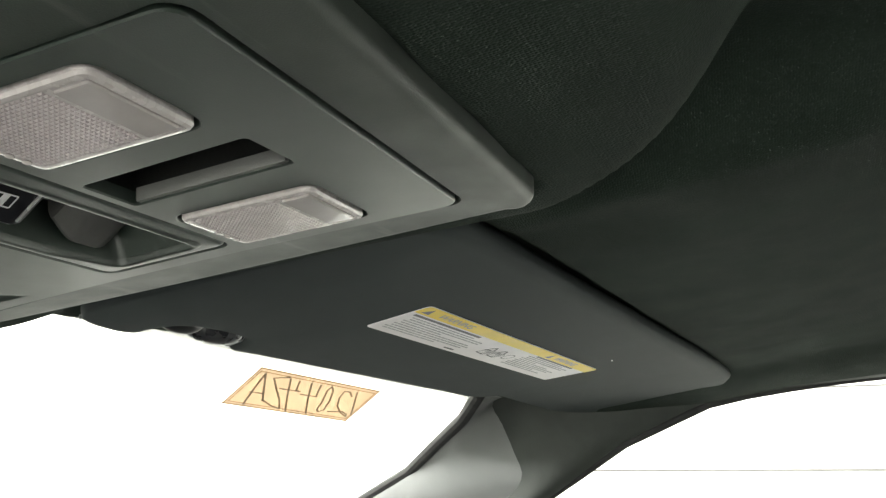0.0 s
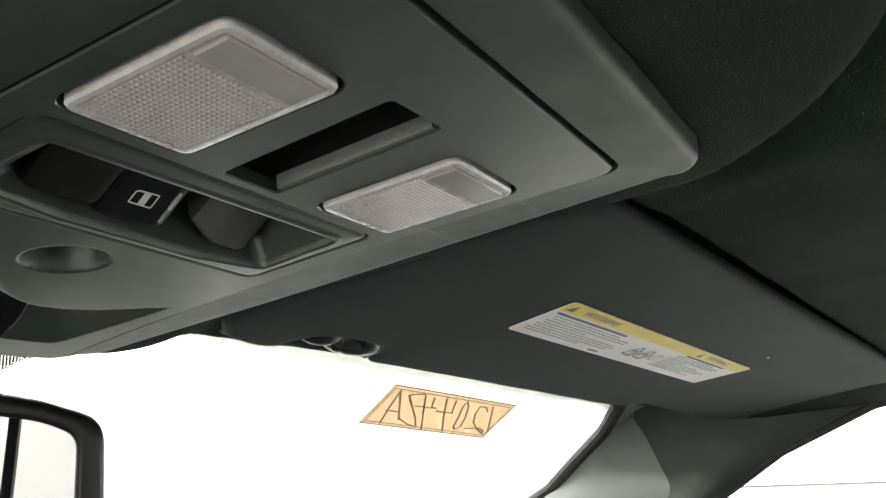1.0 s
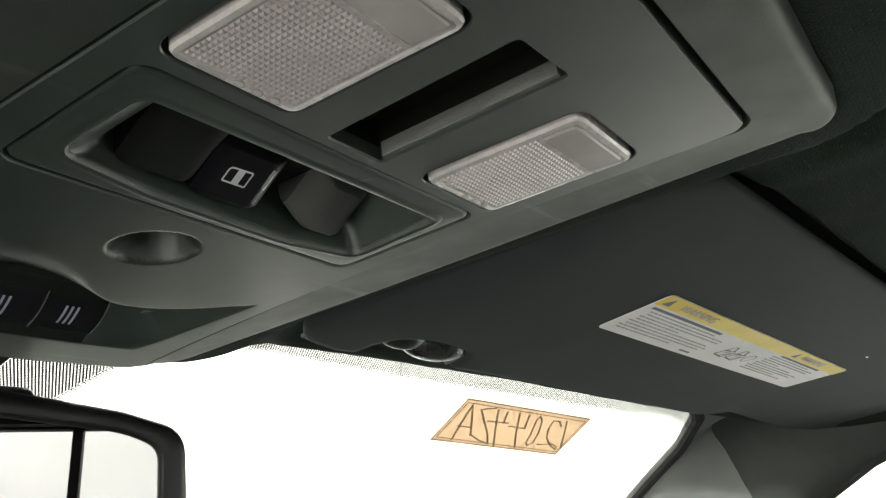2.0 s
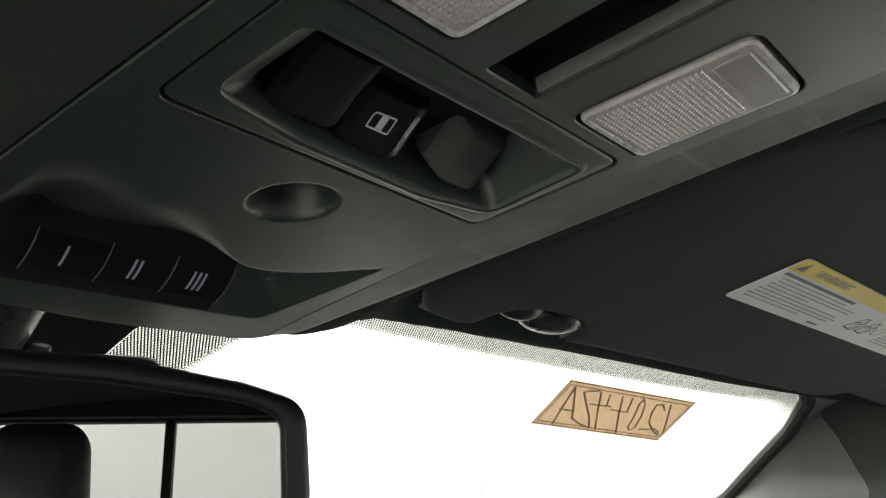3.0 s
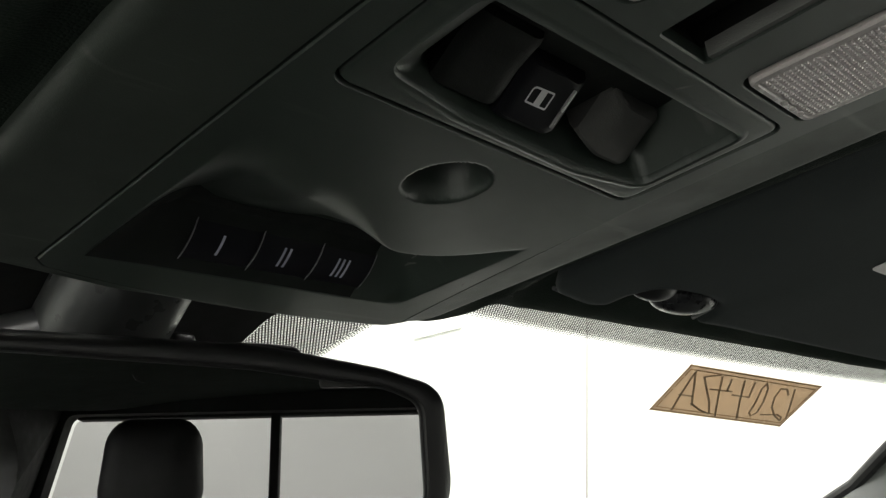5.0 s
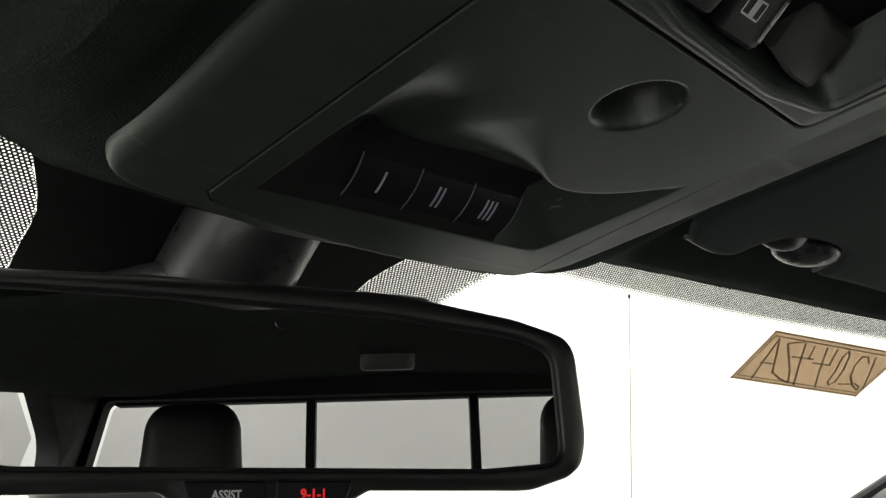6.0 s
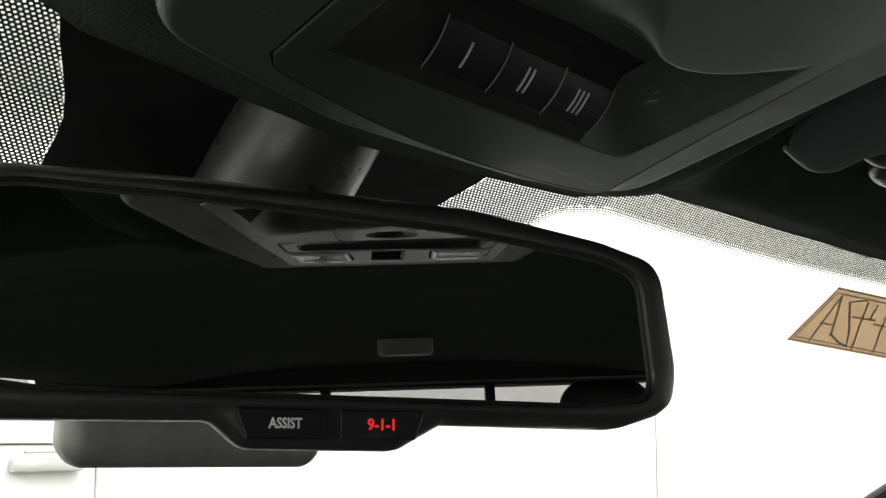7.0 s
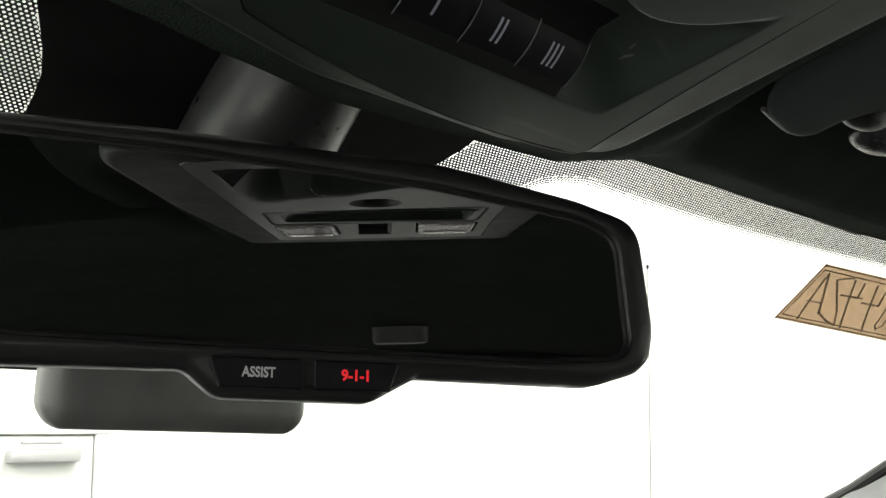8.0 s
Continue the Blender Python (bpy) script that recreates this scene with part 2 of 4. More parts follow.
def fill(bm, *rings):
    edges = []
    for r in rings:
        for i in range(len(r)):
            e = bm.edges.get((r[i - 1], r[i]))
            edges.append(e or bm.edges.new((r[i - 1], r[i])))
    bmesh.ops.triangle_fill(bm, use_beauty=True, use_dissolve=False, edges=edges)


def plate(loop, profile, back=None):
    """A solid plate: outline rings by profile, closed on its last ring, and on its first if back."""
    bm = bmesh.new()
    first, last = loops_up(bm, loop, profile)
    fill(bm, last)
    if back:
        fill(bm, first)
    return bm


def grid_surface(fn, nu, nv, close=False):
    """A sheet from a function of two numbers from 0 to 1."""
    bm = bmesh.new()
    vs = [[bm.verts.new(fn(i / nu, j / nv)) for j in range(nv + 1)] for i in range(nu + 1)]
    for i in range(nu):
        for j in range(nv):
            bm.faces.new((vs[i][j], vs[i + 1][j], vs[i + 1][j + 1], vs[i][j + 1]))
    return bm


def thicken(bm, d):
    """Gives a sheet thickness d along its normals."""
    bmesh.ops.recalc_face_normals(bm, faces=bm.faces)
    bmesh.ops.solidify(bm, geom=bm.faces[:], thickness=d)
    return bm


def box(x0, x1, y0, y1, z0, z1, bevel=0.0, seg=2):
    bm = bmesh.new()
    bmesh.ops.create_cube(bm, size=1)
    for v in bm.verts:
        v.co = Vector(((x0 + x1) / 2 + v.co.x * (x1 - x0), (y0 + y1) / 2 + v.co.y * (y1 - y0), (z0 + z1) / 2 + v.co.z * (z1 - z0)))
    if bevel:
        bmesh.ops.bevel(bm, geom=bm.edges[:], offset=bevel, segments=seg, affect="EDGES", profile=0.5)
    return bm


def tube(points, radii, seg=20, caps=True, flat=1.0):
    """A round bar along points, with a radius at each; flat squeezes it sideways."""
    bm = bmesh.new()
    pts = [Vector(p) for p in points]
    prev, ref = None, Vector((1, 0, 0))
    for i, p in enumerate(pts):
        d = (pts[min(i + 1, len(pts) - 1)] - pts[max(i - 1, 0)]).normalized()
        a = (ref - d * ref.dot(d)).normalized()
        b = d.cross(a)
        r = radii[i] if isinstance(radii, (list, tuple)) else radii
        cur = [bm.verts.new(p + a * (r * math.cos(2 * math.pi * k / seg)) + b * (r * flat * math.sin(2 * math.pi * k / seg))) for k in range(seg)]
        if prev:
            bridge(bm, prev, cur)
        elif caps:
            bm.faces.new(cur)
        prev = cur
    if caps:
        bm.faces.new(prev)
    return bm


def letters(text, size, mat, parent, m, name="lettering", depth=0.0001, mirrored=False, width=1.0, bold=0.0):
    """Words in the built-in font as a thin mesh."""
    cu = bpy.data.curves.new(name, "FONT")
    cu.body, cu.size, cu.align_x, cu.align_y, cu.extrude = text, size, "CENTER", "CENTER", depth
    cu.resolution_u = 3
    cu.offset = bold * size
    tmp = bpy.data.objects.new(name, cu)
    scene.collection.objects.link(tmp)
    me = bpy.data.meshes.new_from_object(tmp.evaluated_get(bpy.context.evaluated_depsgraph_get()))
    bpy.data.objects.remove(tmp)
    me.transform(Matrix.Diagonal(((-width if mirrored else width), 1, 1, 1)))
    me.materials.clear()
    me.materials.append(mat)
    ob = new(name, me)
    ob.matrix_basis = m
    ob.parent = parent
    return ob


def smoothstep(a, b, x):
    t = min(max((x - a) / (b - a), 0.0), 1.0)
    return t * t * (3 - 2 * t)

# ---- the booth ----
T = 0.12


def slab(name, x0, x1, y0, y1, z0, z1, mat, label, category="wall"):
    return tagged(part(name, box(x0, x1, y0, y1, z0, z1), mat), label, category, kind="structure")


slab("ground", -9, 9, -12, 12, FLOOR_Z - 0.2, FLOOR_Z, FLOOR_GREY, "pale grey sealed concrete booth floor", "floor")
wall_right = slab("wall_east", WALL_X, WALL_X + T, WALL_BACK, WALL_FRONT, FLOOR_Z, CEIL_Z, WALL_WHITE, "bright white booth wall with horizontal panel joints")
slab("wall_west", -WALL_X - T, -WALL_X, WALL_BACK, WALL_FRONT, FLOOR_Z, CEIL_Z, WALL_WHITE, "bright white painted booth wall")
slab("wall_north", -WALL_X - T, WALL_X + T, WALL_FRONT, WALL_FRONT + T, FLOOR_Z, CEIL_Z, WALL_WHITE, "bright white painted booth wall with a door")
slab("wall_south", -WALL_X - T, WALL_X + T, WALL_BACK - T, WALL_BACK, FLOOR_Z, CEIL_Z, WALL_WHITE, "bright white painted booth end wall")
slab("ceiling", -WALL_X - T, WALL_X + T, WALL_BACK - T, WALL_FRONT + T, CEIL_Z, CEIL_Z + T, WALL_WHITE, "white booth ceiling above the truck", "ceiling")
for jz in (1.649, 1.895):
    part("joint_strip", box(WALL_X - 0.003, WALL_X, -3.4, 0.85, jz - 0.0026, jz + 0.0026), WALL_JOINT, wall_right, "thin horizontal panel joint")
booth = set(scene.objects)

# ---- the truck cab's fixed shell ----
SLOPE = math.atan(0.2235)
CONSOLE = Matrix(((1, 0, 0, 0), (0, math.cos(SLOPE), math.sin(SLOPE), 0.30), (0, -math.sin(SLOPE), math.cos(SLOPE), 1.80), (0, 0, 0, 1)))


def glass_y(x, z):
    return 0.591 - 0.42 * x * x + 2.0 * (1.771 - z)


def glass_point(x, z, out=0.0):
    """A point of the windshield; out moves it towards the bonnet."""
    return Vector((x, glass_y(x, z) + out * 0.45, z + out * 0.89))


def frit_top(x):
    return 1.800 - 0.04 * max(abs(x) - 0.2, -0.05) + 0.014 * smoothstep(0.24, 0.19, abs(x))


def frit_low(x):
    return 1.7856 - 0.046 * max(abs(x) - 0.2, -0.02)


HEADER = [(0.0, 0.512, 1.7690), (0.04, 0.508, 1.7685), (0.07, 0.504, 1.7682), (0.10, 0.503, 1.7692), (0.116, 0.504, 1.7725), (0.135, 0.505, 1.7795), (0.16, 0.507, 1.784), (0.25, 0.505, 1.785), (0.38, 0.495, 1.784), (0.53, 0.456, 1.776), (0.70, 0.372, 1.766)]


HEADER_DRIVER = [(0.0, 0.512, 1.7690), (0.04, 0.508, 1.7708), (0.07, 0.504, 1.7725), (0.09, 0.503, 1.7740), (0.10, 0.503, 1.7780), (0.112, 0.504, 1.7835), (0.135, 0.505, 1.7880), *HEADER[7:]]


def header_edge(x):
    """The lining's front edge along the windshield."""
    a = min(abs(x), 0.70)
    edge = HEADER if x > 0 else HEADER_DRIVER
    for (x0, y0, z0), (x1, y1, z1) in zip(edge, edge[1:]):
        if x0 <= a <= x1:
            k = smoothstep(x0, x1, a) * 0.5 + 0.5 * (a - x0) / (x1 - x0)
            return Vector((x, y0 + (y1 - y0) * k, z0 + (z1 - z0) * k))


DOOR_HEAD = [(0.40, 1.748), (0.224, 1.783), (0.151, 1.806), (0.074, 1.823), (-0.15, 1.858), (-0.42, 1.897), (-1.50, 2.055)]


def door_head(y):
    """Height of the lining's edge over the door windows."""
    for (y0, z0), (y1, z1) in zip(DOOR_HEAD, DOOR_HEAD[1:]):
        if y1 <= y <= y0:
            return z0 + (z1 - z0) * (y0 - y) / (y0 - y1)
    return DOOR_HEAD[0][1] if y > DOOR_HEAD[0][0] else DOOR_HEAD[-1][1]


def roof_z(x, y):
    """The lining's height over the cab."""
    base = 1.878 - 0.125 * (y - 0.20) - 0.02 * smoothstep(0.2, 0.55, y)
    base -= 0.10 * x * x
    rim = smoothstep(0.46, 0.70, abs(x))
    base = base * (1 - rim) + door_head(y) * rim
    # it dips behind the visors and leaves a recess above them
    far = 0.258 - 0.120 * (abs(x) - 0.11)
    w = smoothstep(-0.10, 0.17, y) * smoothstep(far + 0.026, far - 0.006, y) * smoothstep(0.09, 0.15, abs(x)) * smoothstep(0.70, 0.62, abs(x))
    base += (min(base, 1.7985 - 0.066 * (abs(x) - 0.214) - 0.26 * (y - 0.34)) - base) * w
    # the pod that carries the console
    ey = (y - 0.33) / 0.180 if y < 0.33 else 0.0
    q = (abs(x / 0.139) ** 2.7 + abs(ey) ** 2.7) ** (1 / 2.7)
    pod = 1 - smoothstep(0.88, 1.06, q)
    flank = smoothstep(0.205, 0.245, y)
    pod = pod * (1 - flank) + (1 - smoothstep(0.098, 0.165 if x > 0 else 0.135, abs(x))) * flank
    low = CONSOLE @ Vector((x, (y - 0.3) * 1.02, 0.0055 + 0.06 * max(0.0, 0.235 - y)))
    inner = smoothstep(0.084, 0.074, abs(x)) * smoothstep(0.215, 0.235, y) * smoothstep(0.47, 0.455, y)
    low.z += 0.022 * inner
    z = base * (1 - pod) + min(base, low.z) * pod
    # beside the console a padded shelf comes down on the driver's side
    shelf = smoothstep(-0.097, -0.106, x) * smoothstep(-0.130, -0.117, x) * smoothstep(0.330, 0.360, y)
    return z + (low.z - 0.0035 - z) * shelf


def lining(u, v):
    t = u * 2 - 1
    x = 0.70 * (0.45 * t + 0.55 * t ** 3)
    f = header_edge(x)
    y = f.y + (-1.42 - f.y) * v ** 2.0
    z = roof_z(x, y)
    d = f.y - y
    k = smoothstep(0.02, 0.10, d)
    front = f.z - 0.0036 * smoothstep(0.0, 0.026, d) + 0.06 * max(min(d, 0.10) - 0.03, 0.0)
    return Vector((x, y, front * (1 - k) + z * k))


def solid_sheet(fn, nu, nv, lift):
    """A sheet with thickness: a copy of it lies above by lift, and its rim is closed."""
    bm = grid_surface(fn, nu, nv)
    base = list(bm.verts)
    rim = [e for e in bm.edges if len(e.link_faces) == 1]
    twin = {v: bm.verts.new(v.co + Vector(lift)) for v in base}
    for f in list(bm.faces):
        bm.faces.new([twin[v] for v in f.verts])
    for e in rim:
        a, b = e.verts
        bm.faces.new((a, b, twin[b], twin[a]))
    return bm


headliner = part("headliner", solid_sheet(lining, 240, 330, (0, 0, 0.006)), HEADLINER)
tagged(headliner, "dark grey knitted cloth roof lining of the truck cab", "headliner", kind="structure")


def roof_skin(u, v):
    x = (u * 2 - 1) * 0.80
    f = header_edge(min(max(x, -0.6), 0.6))
    y = f.y + 0.012 + (-1.50 - f.y) * v
    return Vector((x, y, 1.925 - 0.14 * (y - 0.2) - 0.10 * x * x - 0.085 * smoothstep(0.25, 0.55, y)))


roof = part("roof_panel", solid_sheet(roof_skin, 24, 30, (0, 0, 0.004)), PLASTIC_BLACK)
tagged(roof, "outer metal roof panel over the truck cab", "roof", kind="structure")

# windshield with its printed border
X_EDGE = [(1.81, 0.50), (1.785, 0.58), (1.77, 0.622), (1.745, 0.662), (1.68, 0.738), (1.60, 0.79), (1.40, 0.86)]


def edge_x(z):
    for (z0, x0), (z1, x1) in zip(X_EDGE, X_EDGE[1:]):
        if z <= z0 and z >= z1:
            return x0 + (x1 - x0) * (z0 - z) / (z0 - z1)
    return X_EDGE[0][1] if z > X_EDGE[0][0] else X_EDGE[-1][1]


def screen_point(u, v, out=0.0):
    z = 1.803 - 0.40 * v
    x = (u * 2 - 1) * edge_x(z)
    return glass_point(x, z, out)


windshield = thing("windshield", "raked clear truck windshield with a black dotted border", "windshield", kind="structure")
pane = part("pane", grid_surface(lambda u, v: screen_point(u, v, 0.003), 40, 30), GLASS, windshield, "clear raked glass")
pane.visible_shadow = False


# solid black print: the header band and the patch behind the mirror
bm = bmesh.new()
N = 60
rows = []
for i in range(N + 1):
    x = -0.62 + 1.24 * i / N
    rows.append([bm.verts.new(glass_point(x, frit_top(x) + 0.012 * (1 - j))) for j in range(2)])
for i in range(N):
    bm.faces.new((rows[i][0], rows[i + 1][0], rows[i + 1][1], rows[i][1]))
part("header_print", bm, FRIT, windshield, "solid black printed glass border")
PATCH_L, PATCH_R = -0.066, 0.094


def patch_left(z):
    return PATCH_L - 0.020 * smoothstep(1.772, 1.80, z) + 0.006 * smoothstep(1.772, 1.74, z)


def patch_right(z):
    return PATCH_R + 0.0115 * smoothstep(1.770, 1.790, z)


bm = bmesh.new()
rows = []
for i in range(25):
    z = 1.800 - 0.114 * i / 24
    rows.append([bm.verts.new(glass_point(patch_left(z) + (patch_right(z) - patch_left(z)) * j / 12, z)) for j in range(13)])
for i in range(24):
    for j in range(12):
        bm.faces.new((rows[i][j], rows[i][j + 1], rows[i + 1][j + 1], rows[i + 1][j]))
part("sensor_print", bm, FRIT, windshield, "solid black printed patch behind the mirror")


def band_low(x):
    """Lower limit of the dotted print: deep beside the patch, then a narrow band."""
    a = abs(x - 0.013)
    return frit_low(x) + 0.0003 - 0.0045 * max((0.179 - a) / 0.04, 0.0) ** 2 - 0.035 * max((0.148 - a) / 0.025, 0.0) ** 2.2


def honeycomb(inside, x0, x1, z0, z1, pitch, hole_at):
    """Black print with round see-through holes, cell by cell, in rows along the header."""
    bm = bmesh.new()
    dz = pitch * 0.866 / 2.236
    hexa = [(math.cos(math.pi / 6 + k * math.pi / 3), math.sin(math.pi / 6 + k * math.pi / 3)) for k in range(6)]
    bend = frit_low(0.0)
    for j in range(int((z1 - z0) / dz) + 1):
        for i in range(int((x1 - x0) / pitch) + 1):
            x = x0 + (i + 0.5 * (j % 2)) * pitch
            z = z0 + j * dz + frit_low(x) - bend
            if not inside(x, z):
                continue
            hole = hole_at(x, z)
            outer, inner = [], []
            for cx, cz in hexa:
                outer.append(bm.verts.new(glass_point(x + cx * pitch * 0.5774, z + cz * pitch * 0.5774 / 2.236)))
                inner.append(bm.verts.new(glass_point(x + cx * pitch * hole, z + cz * pitch * hole / 2.236)))
            for k in range(6):
                bm.faces.new((outer[k - 1], outer[k], inner[k], inner[k - 1]))
    return bm


def dotted(x, z):
    low, top = band_low(x), frit_top(x)
    near = edge_x(z) - abs(x)
    if 0 < near < 0.012 and z < top:
        return True
    ca, cz = 0.572, frit_low(0.572) - 0.024
    corner = abs(x) > ca and z > cz and math.hypot((abs(x) - ca) / 0.076, (z - cz) / 0.0222) > 1
    if corner and near > 0 and z < top:
        return True
    if not (low < z < top):
        return False
    return not (patch_left(z) < x < patch_right(z))


def fade_dots(bm, x0, x1, pitch):
    """Rows of ever smaller black dots under the print's lower limit."""
    for k in range(3):
        x = x0 + 0.5 * pitch * (k % 2)
        while x < x1:
            slope = (band_low(x + 0.001) - band_low(x - 0.001)) / 0.002 * 2.236
            n = math.hypot(1.0, slope)
            off = (k + 0.55) * pitch * 0.90
            px, pz = x + off * slope / n, band_low(x) - off / n / 2.236
            if pz > 1.72 and not (patch_left(pz) - 0.002 < px < patch_right(pz) + 0.002):
                rad = pitch * (0.46 - 0.06 * k)
                bm.faces.new([bm.verts.new(glass_point(px + rad * math.cos(q), pz + rad * math.sin(q) / 2.236)) for q in [i * math.pi / 4 for i in range(8)]])
            x += pitch / n
    return bm


def hole_size(x, z):
    """Holes widen towards the clear glass."""
    if abs(x) > 0.57:
        inner = math.hypot((abs(x) - 0.572) / 0.076, max(z - frit_low(0.572) + 0.024, 0.0) / 0.0222)
        near = edge_x(z) - abs(x)
        return 0.22 + 0.18 * max(smoothstep(1.22, 1.0, inner) if z > frit_low(0.572) - 0.024 else 0.0, smoothstep(0.004, 0.012, near) if z < frit_low(0.572) - 0.018 else 0.0)
    return 0.310 if x < 0.0 else 0.270 if x < 0.17 else 0.255


for a, b in ((-0.17, -0.05), (0.09, 0.64), (-0.64, -0.16)):
    dots = part("dotted_print", fade_dots(honeycomb(dotted, a, b, 1.70, 1.825, 0.0018, hole_size), max(a, -0.572), min(b, 0.572), 0.0019), FRIT, windshield, "black printed dot pattern fading into the glass", smooth=0)
    dots["kind"] = "stuff"

# rubber edge and pillar trims
GLASS_EDGE = [glass_point(edge_x(z), z) for z in (1.803, 1.797, 1.785, 1.77, 1.745, 1.71, 1.68, 1.64, 1.60, 1.50, 1.42)]
DOOR_EDGE = [(0.702, 0.070, 1.825), (0.702, 0.12, 1.814), (0.701, 0.151, 1.806), (0.70, 0.190, 1.795), (0.70, 0.224, 1.783), (0.70, 0.262, 1.760), (0.70, 0.300, 1.737), (0.71, 0.345, 1.700), (0.72, 0.385, 1.668), (0.76, 0.50, 1.58), (0.80, 0.60, 1.48)]
SEAM = [(0.680, 0.10, 1.830), (0.672, 0.20, 1.815), (0.660, 0.30, 1.800), (0.662, 0.38, 1.785), (0.682, 0.430, 1.768), (0.692, 0.408, 1.747), (0.698, 0.387, 1.724), (0.704, 0.366, 1.698), (0.722, 0.398, 1.660), (0.759, 0.508, 1.577), (0.80, 0.61, 1.475)]


SEAM = [Vector(p).lerp(g, 0.15 * smoothstep(1.79, 1.74, p[2])) for p, g in zip(SEAM, GLASS_EDGE)]


def spline(points, t):
    n = len(points) - 1
    i = min(int(t * n), n - 1)
    f = t * n - i
    p = [Vector(points[min(max(i + k, 0), n)]) for k in (-1, 0, 1, 2)]
    return 0.5 * ((2 * p[1]) + (p[2] - p[0]) * f + (2 * p[0] - 5 * p[1] + 4 * p[2] - p[3]) * f * f + (-p[0] + 3 * p[1] - 3 * p[2] + p[3]) * f ** 3)


def strip(a, b, bulge, nu=40, nv=12):
    """A sheet between two curves that swells into the cab."""
    def fn(u, v):
        p, q = spline(a, u), spline(b, u)
        w = math.sin(math.pi * v)
        return p * (1 - v) + q * v + Vector((-1, -0.35, -0.15)) * bulge * w
    return grid_surface(fn, nu, nv)


def mirror_x(bm):
    for v in bm.verts:
        v.co.x = -v.co.x
    return bm


for side in (1, -1):
    flip = (lambda b: b) if side > 0 else mirror_x
    trim = thing("pillar", "grey plastic windshield pillar trim with a rubber edge", "pillar", kind="structure")
    part("trim_cover", flip(thicken(strip(GLASS_EDGE, SEAM, 0.014), 0.003)), PILLAR, trim, "mid grey moulded pillar cover")
    part("upper_trim", flip(thicken(strip(SEAM, DOOR_EDGE, 0.010), 0.003)), PILLAR_DARK, trim, "dark cloth-covered door header")
    part("glass_seal", flip(tube([p + Vector((-0.002, -0.006, -0.001)) for p in GLASS_EDGE], 0.0065, 10)), RUBBER, trim, "black rubber edge")
    part("door_seal", flip(tube([Vector(p) for p in DOOR_EDGE], 0.005, 10)), RUBBER, trim, "black rubber door seal")

# ---- cab sides, rear wall and floor ----
CAB_FLOOR = 0.80


def cab_side(side):
    """One side of the cab with its window openings; on the driver's side an unseen opening, as of an open front door,
    is added to let light in.
    """
    bm = bmesh.new()
    outline = [(1.05, CAB_FLOOR), (-1.50, CAB_FLOOR), (-1.50, 2.14), (0.06, 1.92), (0.30, 1.845), (0.42, 1.765), (0.53, 1.672), (0.655, 1.592), (1.01, 1.40)]
    low = [(0.82, 1.42), (0.62, 1.49)] if side > 0 else [(0.40, CAB_FLOOR + 0.06), (0.66, 1.00), (0.82, 1.35), (0.62, 1.49)]
    front = low + [(0.50, 1.58), (0.405, 1.665), (0.320, 1.750), (0.240, 1.800), (0.155, 1.825), (0.060, 1.845), (-0.20, 1.885), (-0.30, 1.845), (-0.34, 1.50)] + ([(-0.30, 1.42)] if side > 0 else [(-0.34, CAB_FLOOR + 0.06)])
    rear = rounded([(-0.47, 1.50), (-0.45, 1.94), (-1.05, 2.02), (-1.18, 1.90), (-1.10, 1.52)], 0.08, 6)
    to3 = lambda y, z: Vector((0.775 + 0.35 * max(0.0, 1.75 - z), y, z))
    loops = []
    for lp in (outline, front, [tuple(p) for p in rear]):
        loops.append([bm.verts.new(to3(*p)) for p in lp])
    fill(bm, *loops)
    bm = thicken(bm, 0.05)
    return bm if side > 0 else mirror_x(bm)


def side_pane(points, side):
    bm = bmesh.new()
    vs = [bm.verts.new(((0.80 + 0.35 * max(0.0, 1.75 - z)) * side, y, z)) for y, z in points]
    fill(bm, vs)
    return bm


for side, tag in ((1, "east"), (-1, "west")):
    wall = tagged(part("cab_side_" + tag, cab_side(side), CAB_TRIM, smooth=0.3), "dark trimmed cab side with door window openings", "cab side", kind="structure")
    for pts in ([(0.83, 1.41), (0.50, 1.60), (0.37, 1.70), (0.22, 1.80), (0.05, 1.84), (-0.22, 1.88), (-0.36, 1.86), (-0.36, 1.41)], [(-0.45, 1.48), (-0.43, 1.96), (-1.06, 2.04), (-1.20, 1.92), (-1.11, 1.50)]):
        tinted = pts[0][0] < 0
        if side < 0 and not tinted:
            continue
        g = part("side_pane", side_pane(pts, side), TINTED if tinted else GLASS, wall, "tinted rear door glass" if tinted else "clear door glass")
        g.visible_shadow = False
slab("cab_floor", -0.95, 0.95, -1.55, 1.2, CAB_FLOOR - 0.05, CAB_FLOOR, CAB_TRIM, "dark carpeted truck cab floor", "floor")
slab("dash_wall", -0.95, 0.95, 1.15, 1.20, CAB_FLOOR, 1.42, CAB_TRIM, "dark dashboard wall under the windshield", "wall")
slab("cab_plinth", -0.85, 0.85, -1.4, 1.1, 0.02, CAB_FLOOR - 0.05, PLASTIC_BLACK, "dark underbody of the truck cab", "underbody")

REAR_Y = -1.44
bm = bmesh.new()
outline = [(-0.84, CAB_FLOOR), (0.84, CAB_FLOOR), (0.80, 1.75), (0.74, 2.16), (-0.74, 2.16), (-0.80, 1.75)]
hole = [tuple(p) for p in rounded([(-0.79, 1.66), (0.79, 1.66), (0.71, 2.03), (-0.71, 2.03)], 0.03, 5)]
loops = [[bm.verts.new((x, REAR_Y, z)) for x, z in lp] for lp in (outline, hole)]
fill(bm, *loops)
tagged(part("cab_rear", thicken(bm, 0.05), CAB_TRIM, smooth=0.3), "dark cab rear wall around a sliding window", "cab wall", kind="structure")
rear_window = thing("rear_window", "three-part sliding rear window with black uprights", "window", kind="structure")
bm = bmesh.new()
